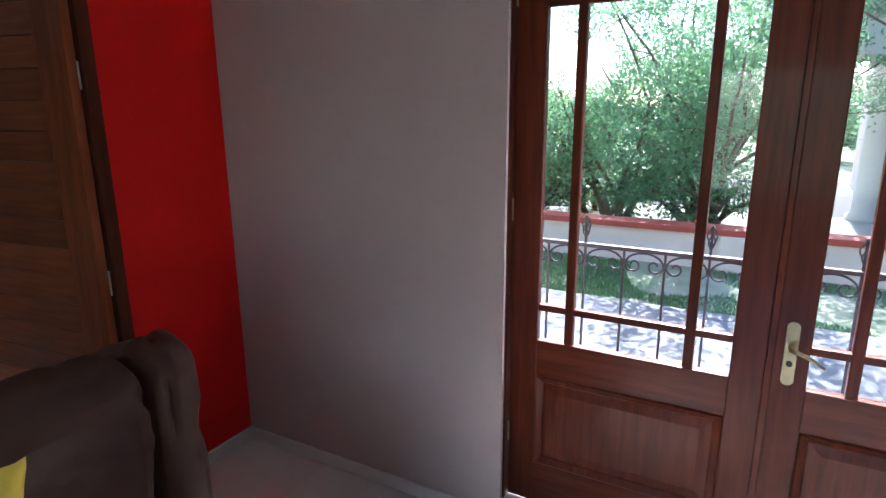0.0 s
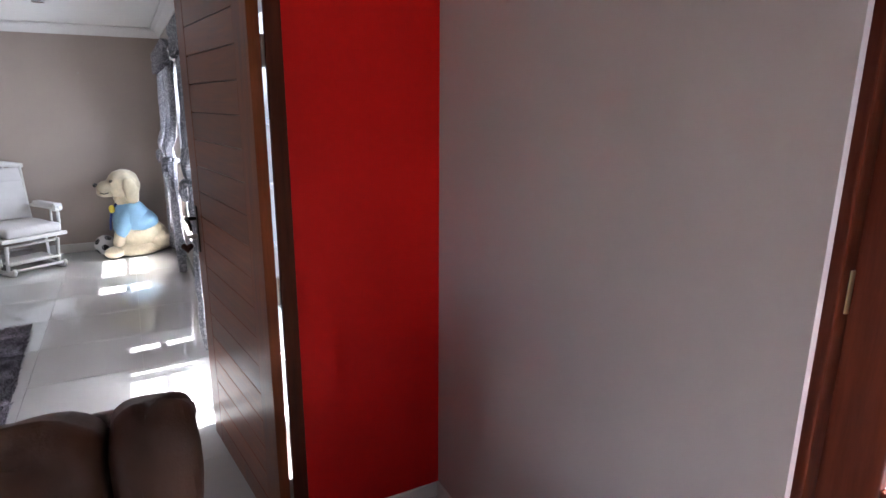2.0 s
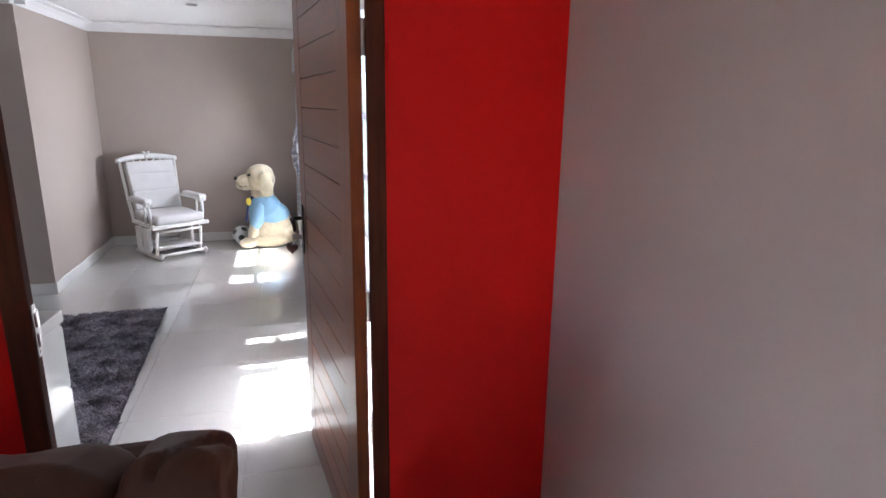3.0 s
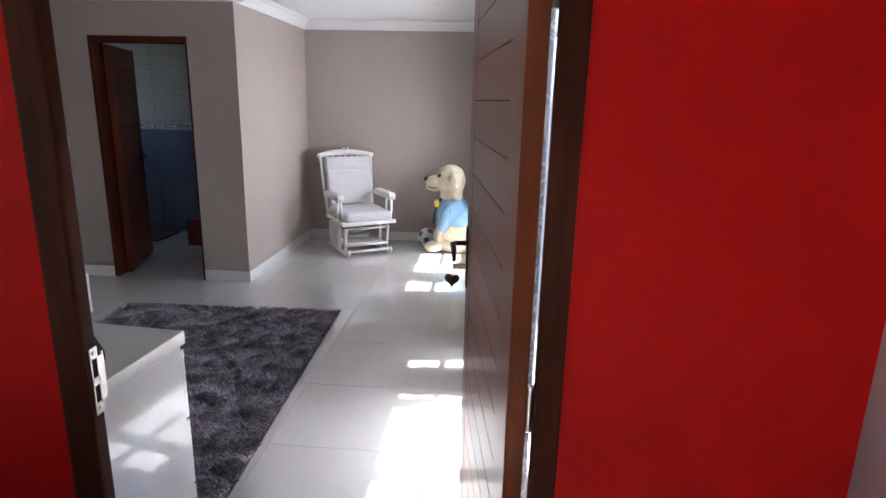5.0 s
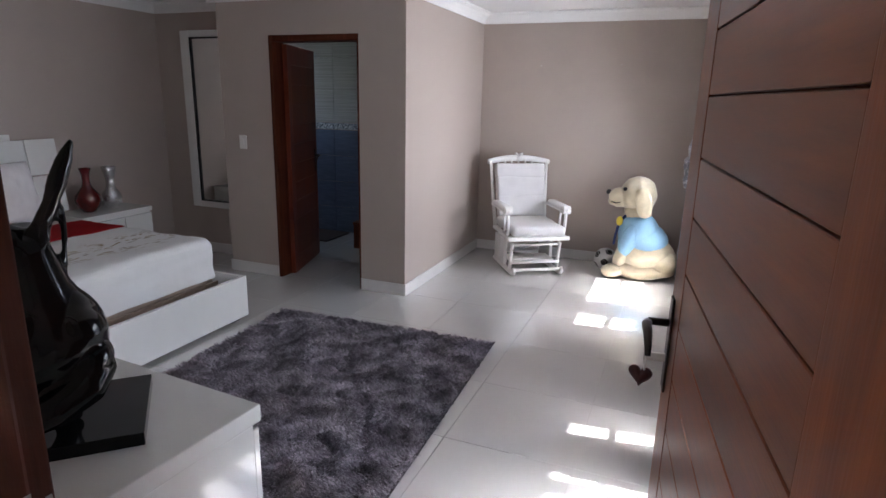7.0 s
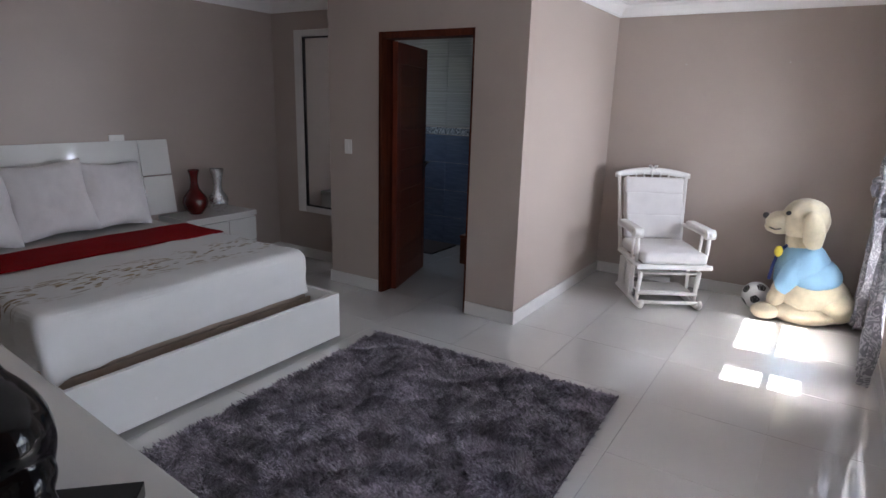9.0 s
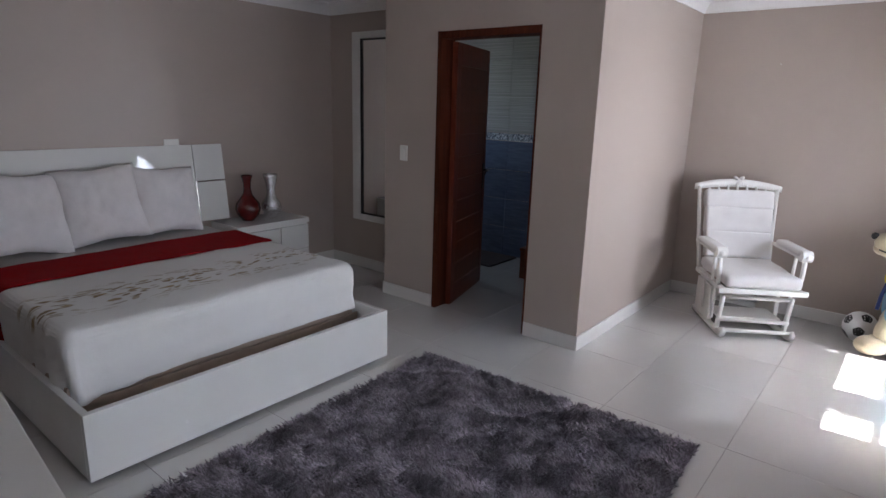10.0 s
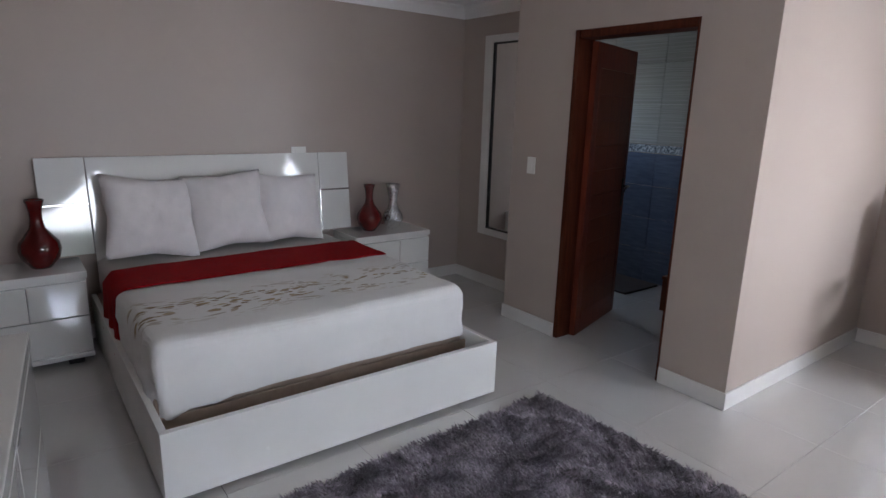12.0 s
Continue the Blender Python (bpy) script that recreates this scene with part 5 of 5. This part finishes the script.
tagged(link("bath_mat", bm, M_RUGB), "small dark bath mat on the bathroom floor", "mat")
stool = thing("step_stool", "low brown wooden box stool in the bathroom", "stool", m=pose(-7.25, -1.98, 0))
part("top", box(-0.20, -0.17, 0.26, 0.20, 0.17, 0.29, bevel=0.006), M_BLEAF, stool)
for x in (-0.185, 0.185):
    part("side", box(x - 0.012, -0.16, 0.0, x + 0.012, 0.16, 0.26), M_BLEAF, stool)
part("front", box(-0.173, 0.14, 0.03, 0.173, 0.155, 0.26), M_BLEAF, stool)
bw = tagged(new("window_3"), "small frosted bathroom window", "window", kind="structure")
part("window_frame", box(-7.35, Y_SOUTH - 0.12, 1.2, -7.31, Y_SOUTH - 0.06, 2.0), M_ALU, bw)
part("window_frame", box(-6.79, Y_SOUTH - 0.12, 1.2, -6.75, Y_SOUTH - 0.06, 2.0), M_ALU, bw)
p = part("pane", box(-7.31, Y_SOUTH - 0.10, 1.2, -6.79, Y_SOUTH - 0.094, 2.0), glass_material("frosted_glass", (0.9, 0.95, 1), 0.5), bw)
p.visible_shadow = False

# ---- lounge ----
def recliner_sofa():
    s = thing("sofa", "brown leather reclining sofa with creased cushions near the doorway", "sofa", m=pose(-1.05, 0.0, 0))
    y1 = 0.895

    def cushion(x0, x1, ya, yb, z0, z1, r, seed, wob=0.016):
        bm = soft_block(x0, x1, ya, yb, z0, z1, r, wob=wob, seed=seed)
        for _ in range(1):
            long = [e for e in bm.edges if e.calc_length() > 0.032]
            bmesh.ops.subdivide_edges(bm, edges=long, cuts=1)
            bmesh.ops.triangulate(bm, faces=[f for f in bm.faces if len(f.verts) > 3])
        bm.normal_update()
        for v in bm.verts:
            c = noise.noise(Vector((v.co.y * 4 + seed + v.co.z * 2, v.co.z * 4, v.co.x * 3)))
            v.co -= v.normal * 0.016 * (1 - min(1, abs(c) * 9))
            if z1 > 0.9 and v.co.z > 0.7:
                v.co.z -= abs(v.co.x + 0.14) * 0.3 * (v.co.z - 0.7) / 0.3
        return bm

    part("back_shell", box(-0.42, -1.35, 0.05, -0.30, y1 - 0.03, 1.0, bevel=0.04, seg=3), M_LEATHER, s)
    part("base", box(-0.40, -1.35, 0.04, 0.42, y1 - 0.32, 0.30, bevel=0.02), M_LEATHER, s)
    part("back_cushion", cushion(-0.36, -0.03, 0.742, y1, 0.10, 1.135, 0.06, 1.0), M_LEATHER, s, "rounded side bolster", smooth=True)
    part("back_cushion", cushion(-0.38, 0.0, 0.02, 0.735, 0.62, 1.135, 0.09, 4.0), M_LEATHER, s, smooth=True)
    part("back_cushion", cushion(-0.36, 0.02, 0.03, 0.73, 0.30, 0.66, 0.09, 5.0), M_LEATHER, s, smooth=True)
    part("back_cushion", cushion(-0.38, 0.01, -0.68, 0.01, 0.62, 1.135, 0.09, 7.0), M_LEATHER, s, smooth=True)
    part("back_cushion", cushion(-0.36, 0.06, -0.68, 0.01, 0.30, 0.66, 0.09, 8.0), M_LEATHER, s, smooth=True)
    part("seat_cushion", cushion(-0.02, 0.46, 0.02, 0.71, 0.28, 0.57, 0.07, 9.0), M_LEATHER, s, smooth=True)
    part("seat_cushion", cushion(-0.02, 0.46, -0.68, 0.01, 0.28, 0.57, 0.07, 11.0), M_LEATHER, s, smooth=True)
    part("arm", cushion(0.08, 0.44, 0.72, 0.89, 0.06, 0.70, 0.08, 13.0), M_LEATHER, s, smooth=True)
    for x in (-0.32, 0.33):
        for y in (-1.25, 0.50):
            part("foot", cyl(0.025, 0, 0.05, 12, m=pose(x, y, 0)), M_DARK, s)
    return s


recliner_sofa()
cush = thing("scatter_cushion", "yellow cushion with white piping on the sofa", "pillow", m=pose(-0.93, 0.10, 0.855, 14, 0, 86))
part("cover", pillow_mesh(0.50, 0.58, 0.15, 31), M_YELLOW, cush, smooth=True)
pts = []
for k in range(41):
    a = 2 * math.pi * k / 40
    ca, sa = math.cos(a), math.sin(a)
    q = (abs(ca) ** 6 + abs(sa) ** 6) ** (-1 / 6)
    pts.append((0.235 * q * ca, 0, 0.275 * q * sa))
part("piping", tube(pts, 0.006, 6), M_SHEET, cush, "white piping")
M_PLASTERW = material("cream_wall_paint", (0.74, 0.68, 0.58), 0.8, vary=0.08, scale=3, bump=0.1)

# ---- terrace and garden ----
M_PAVE = material("terrace_paving", (0.095, 0.105, 0.13), 0.6, vary=0.12, scale=5, bump=0.1)
M_GRASS = material("lawn_blades", (0.17, 0.31, 0.12), 0.7, scale=2.0, color2=(0.09, 0.18, 0.06))
M_SOIL = material("lawn_soil", (0.38, 0.36, 0.27), 0.9, scale=2.2, color2=(0.13, 0.20, 0.08), detail=6.0)
M_COPING = material("red_coping", (0.42, 0.075, 0.05), 0.6, vary=0.12, scale=6)
M_BARK = material("bark", (0.16, 0.11, 0.075), 0.9, vary=0.3, scale=20, stretch=(1, 1, 0.3), bump=0.5, bump_scale=40)
M_ROAD = material("asphalt", (0.055, 0.055, 0.057), 0.85, vary=0.2, scale=10)
M_HOUSE = material("pale_pink_plaster", (0.62, 0.49, 0.42), 0.8, vary=0.06, scale=2)
M_COLUMN = material("white_column_plaster", (0.70, 0.66, 0.60), 0.7, vary=0.05, scale=3)

GZ = -0.18
bm = bmesh.new()
box(-300, 2.15, GZ - 0.5, 300, 400, GZ, bm=bm)
setting("ground", bm, M_SOIL, "sparse lawn and soil outside the house", "ground")
bm = bmesh.new()
box(-300, -400, GZ - 0.5, 300, 2.149, GZ - 0.001, bm=bm)
setting("ground_behind", bm, M_SOIL, "plain ground around the house", "ground")
terrace = setting("terrace", box(-8.4, 2.146, GZ, 4.4, 5.15, -0.03), M_PAVE, "grey paved terrace with dappled shade", "terrace")
setting("terrace_west", box(-8.4, 1.475, GZ, -2.21, 2.144, -0.03), M_PAVE, "grey paved terrace strip", "terrace")


def iron_railing():
    r = thing("iron_railing", "wrought-iron terrace railing with scrolls and basket balusters", "railing")
    y, top = 3.05, 0.955
    part("top_rail", box(-4.2, y - 0.018, top - 0.012, 4.2, y + 0.018, top + 0.010, bevel=0.003), M_IRON, r)
    part("bottom_rail", box(-4.2, y - 0.012, 0.06, 4.2, y + 0.012, 0.08), M_IRON, r)
    k = 0
    base_x = -3.78
    while base_x < 4.1:
        tall = k % 3 == 0
        x = base_x
        bar = part("baluster", box(x - 0.006, y - 0.006, -0.03, x + 0.006, y + 0.006, top + (0.16 if tall else -0.012)), M_IRON, r)
        if tall:
            bm = bmesh.new()
            for j in range(4):
                tube([(x + 0.024 * math.sin(math.pi * q / 10) * math.cos(j * 1.57 + q * 0.25), y + 0.024 * math.sin(math.pi * q / 10) * math.sin(j * 1.57 + q * 0.25), top + 0.04 + 0.012 * q) for q in range(11)], 0.004, 5, bm)
            part("basket", bm, M_IRON, bar)
        bm = bmesh.new()
        half = [(0.098 * math.cos(math.radians(90 - 9 * q)), 0.872 + 0.066 * math.sin(math.radians(90 - 9 * q))) for q in range(11)]
        for q in range(1, 17):
            ang, rad = math.radians(-22 * q), 0.044 * (1 - 0.045 * q)
            half.append((0.054 + rad * math.cos(ang), 0.872 + rad * math.sin(ang)))
        pts = [(x + 0.105 - a, y, z) for a, z in reversed(half)] + [(x + 0.105 + a, y, z) for a, z in half[1:]]
        tube(pts, 0.006, 6, bm)
        part("scroll", bm, M_IRON, r)
        base_x += 0.21
        k += 1
    return r


iron_railing()


def boundary_wall():
    w = thing("garden_wall", "low cream garden wall with a red coping", "wall")
    part("wall", box(-40, 7.2, GZ, 40, 7.4, 0.24), M_PLASTERW, w)
    part("coping", box(-40, 7.14, 0.24, 40, 7.46, 0.315, bevel=0.01), M_COPING, w, "red painted coping")
    for k in range(-12, 13):
        part("pier", box(k * 3.0 - 0.16, 7.1, GZ, k * 3.0 + 0.16, 7.2, 0.238), M_PLASTERW, w)
    return w


boundary_wall()
rd = setting("road", box(-300, 11.0, GZ, 300, 17.0, GZ + 0.004), M_ROAD, "asphalt road beyond the garden wall", "road")
setting("pavement", box(-300, 9.2, GZ, 300, 10.99, GZ + 0.10), material("concrete_pavement", (0.42, 0.40, 0.37), 0.8, vary=0.1, scale=3), "pale concrete pavement with a kerb", "pavement")


def lawn():
    rng = np.random.default_rng(9)
    n = 90000
    px, py = rng.uniform(-6, 4, n), rng.uniform(5.17, 7.1, n)
    keep = np.array([noise.noise(Vector((a * 0.9, b * 0.9, 3))) > -0.05 for a, b in zip(px, py)])
    px, py = px[keep], py[keep]
    n = len(px)
    ang, hh, wd = rng.uniform(0, 6.28, n), rng.uniform(0.02, 0.05, n), rng.uniform(0.004, 0.008, n)
    dx, dy = np.cos(ang), np.sin(ang)
    v = np.zeros((n, 3, 3))
    v[:, 0] = np.stack([px - dy * wd, py + dx * wd, np.full(n, GZ)], 1)
    v[:, 1] = np.stack([px + dy * wd, py - dx * wd, np.full(n, GZ)], 1)
    v[:, 2] = np.stack([px + dx * hh * 0.5, py + dy * hh * 0.5, GZ + hh], 1)
    me = bpy.data.meshes.new("grass")
    me.from_pydata(v.reshape(-1, 3).tolist(), [], (3 * np.arange(n)[:, None] + np.arange(3)).tolist())
    me.materials.append(M_GRASS)
    return tagged(new("grass", me), "short green lawn grass with bare patches", "grass", kind="stuff")


lawn()


def leaf_material():
    m = material("leaves", (0.19, 0.34, 0.17), 0.4, scale=1.2, color2=(0.05, 0.14, 0.105), detail=2.0)
    n, l = m.node_tree.nodes, m.node_tree.links
    tr = n.new("ShaderNodeBsdfTranslucent")
    tr.inputs[0].default_value = (0.24, 0.44, 0.20, 1)
    mx = n.new("ShaderNodeMixShader")
    mx.inputs[0].default_value = 0.45
    l.new(n["Principled BSDF"].outputs[0], mx.inputs[1])
    l.new(tr.outputs[0], mx.inputs[2])
    l.new(mx.outputs[0], n["Material Output"].inputs[0])
    return m


M_LEAFG = leaf_material()


def tree(seed, height, spread, label, leaves=9000, size=0.10, low=0.16, kind_name="tree"):
    """Slim stems that fork from near the ground, with leaves in loose sprays round the twigs."""
    rng = np.random.default_rng(seed)
    tr = thing(kind_name, label, kind_name, "garden trees" if kind_name == "tree" else "garden shrubs")
    limbs, tips = bmesh.new(), []

    def limb(a, d, length, r, depth):
        pts, rs = [a], [r]
        p, dirn = a.copy(), d.normalized()
        for k in range(5):
            dirn = (dirn + Vector(rng.normal(0, 0.15, 3).tolist()) + Vector((0, 0, 0.04))).normalized()
            p = p + dirn * length / 5
            pts.append(p.copy())
            rs.append(r * (1 - 0.14 * (k + 1)))
        tube(pts, rs, 6, limbs)
        if depth == 0:
            tips.extend(pts[1:])
            return
        for k in range(4):
            q = pts[1 + k]
            side = Vector(rng.normal(0, 1, 3).tolist())
            side.z *= 0.45
            limb(q, dirn * 0.5 + side.normalized() * 0.9, length * 0.55, rs[1 + k] * 0.5, depth - 1)

    for k in range(4):
        ang = k * 1.57 + rng.normal(0, 0.3)
        a = Vector((0.08 * math.cos(ang), 0.08 * math.sin(ang), 0))
        mid = Vector((0.28 * math.cos(ang), 0.28 * math.sin(ang), height * low))
        tube([a, a.lerp(mid, 0.5) + Vector(rng.normal(0, 0.03, 3).tolist()), mid], [0.085, 0.065, 0.055], 8, limbs)
        for j in range(3):
            b = ang + (j - 1) * 0.9 + rng.normal(0, 0.2)
            limb(mid, Vector((math.cos(b) * spread, math.sin(b) * spread, 0.45 + 0.55 * j)), height * 0.42, 0.038, 2)
    part("trunk", limbs, M_BARK, tr, smooth=True)
    n = leaves
    tp = np.array([list(t_) for t_ in tips])
    c = tp[rng.integers(0, len(tp), n)] + rng.normal(0, 0.125, (n, 3)) * np.array([1, 1, 0.6])
    c[:, 2] = np.maximum(c[:, 2], 0.35)
    up = rng.normal(0, 1, (n, 3))
    up /= np.linalg.norm(up, axis=1)[:, None]
    sd = np.cross(up, rng.normal(0, 1, (n, 3)))
    sd /= np.linalg.norm(sd, axis=1)[:, None]
    s = rng.uniform(0.5, 1.0, (n, 1)) * size
    v = np.stack([c - up * s * 0.5, c + sd * s * 0.25, c + up * s * 0.5, c - sd * s * 0.25], 1)
    me = bpy.data.meshes.new("crown")
    me.from_pydata(v.reshape(-1, 3).tolist(), [], (4 * np.arange(n)[:, None] + np.arange(4)).tolist())
    me.materials.append(M_LEAFG)
    o = new("crown", me)
    o.parent = tr
    return tr


# The tree at x 3.9 is out of view, kept to cast dappled shade.
TREES = ((-1.75, 9.0, 4.3, 0.75, 3), (-0.55, 9.5, 7.4, 0.62, 5), (3.9, 9.2, 8.6, 0.7, 8), (-4.6, 9.4, 3.8, 0.8, 11), (-7.2, 8.8, 4.6, 0.8, 14))
for x, y, h, sp, sd in TREES:
    tree(sd, h, sp, "leafy green tree with slim forking stems behind the wall", int(6200 * h), 0.076, 0.12).matrix_basis = pose(x, y, GZ, 0, 0, sd * 40)
for k, (x, y, h) in enumerate(((-4.4, 9.3, 2.0), (-3.2, 8.9, 2.2), (-2.2, 9.8, 1.7), (-0.6, 9.4, 1.9), (-6.0, 9.6, 2.3), (-3.7, 11.0, 2.6))):
    tree(70 + k, h, 1.0, "low leafy shrub growing behind the garden wall", int(2000 * h), 0.085, 0.10, "shrub").matrix_basis = pose(x, y, GZ, 0, 0, 70 * k)
for k, (x, y) in enumerate(((-13, 20), (-9, 22), (-5.5, 20), (-2.0, 21), (1.5, 23), (-18, 23))):
    tree(40 + k, 4.4, 1.2, "distant leafy green tree across the road", 8000, 0.22, 0.08).matrix_basis = pose(x, y, GZ)


def gatehouse():
    g = thing("gatehouse", "pale plastered gatehouse with white columns and small windows", "house", m=pose(2.15, 11.2, GZ))
    part("wall", box(-0.2, 1.2, 0, 7.0, 5.0, 6.2), M_HOUSE, g)
    part("beam", box(-0.9, -0.6, 2.55, 7.2, 1.2, 3.05, bevel=0.02), M_COLUMN, g, "white plaster beam")
    part("upper_wall", box(-0.8, -0.4, 3.05, 7.0, 1.2, 5.6), M_HOUSE, g)
    part("roof", box(-1.2, -0.9, 5.6, 7.4, 5.4, 5.85, bevel=0.03), M_COPING, g, "red tiled roof edge")
    for x in (-0.55, 2.0, 4.5):
        c = part("column", lathe([(0.24, 0.0), (0.24, 0.18), (0.17, 0.22), (0.15, 1.3), (0.14, 2.35), (0.21, 2.42), (0.22, 2.55)], 20), M_COLUMN, g, "white round column", smooth=True)
        c.location = (x, -0.3, 0)
    for x in (0.0, 1.2, 2.4, 3.6):
        for z in (3.5, 4.6):
            wdw = part("window", box(x, -0.415, z, x + 0.45, -0.402, z + 0.5), M_DARK, g, "small dark window")
            part("sill", box(x - 0.04, -0.45, z - 0.05, x + 0.49, -0.40, z - 0.005), M_COLUMN, wdw)
    return g


gatehouse()


def gate():
    g = thing("metal_gate", "black metal bar gate beside the gatehouse", "gate", m=pose(1.75, 10.6, GZ))
    part("frame", box(0, -0.02, 0.1, 1.6, 0.02, 0.15), M_IRON, g)
    part("frame", box(0, -0.02, 1.75, 1.6, 0.02, 1.8), M_IRON, g)
    for k in range(14):
        part("bar", tube([(0.02 + k * 0.12, 0, 0.0), (0.02 + k * 0.12, 0, 1.85)], 0.012, 6), M_IRON, g)
    return g


gate()

# ---- floor tiles ----
TP = 0.625
tile_mesh = None
for i in range(-6, 14):
    for j in range(-7, 3):
        x, y = -4.035 + TP * i, 0.138 + TP * j
        if x + TP < X_FAR or x > 4.1 or y + TP < -4.3:
            continue
        if j == 2 and x < X_RED - 0.6:
            continue
        if tile_mesh is None:
            o = part("tile", box(0.001, 0.001, -0.012, TP - 0.001, TP - 0.001, 0.0, bevel=0.0008, seg=1), M_TILE, floor)
            tile_mesh = o.data
        else:
            o = new("tile", tile_mesh)
            o.parent = floor
        o.location = (x, y, 0)
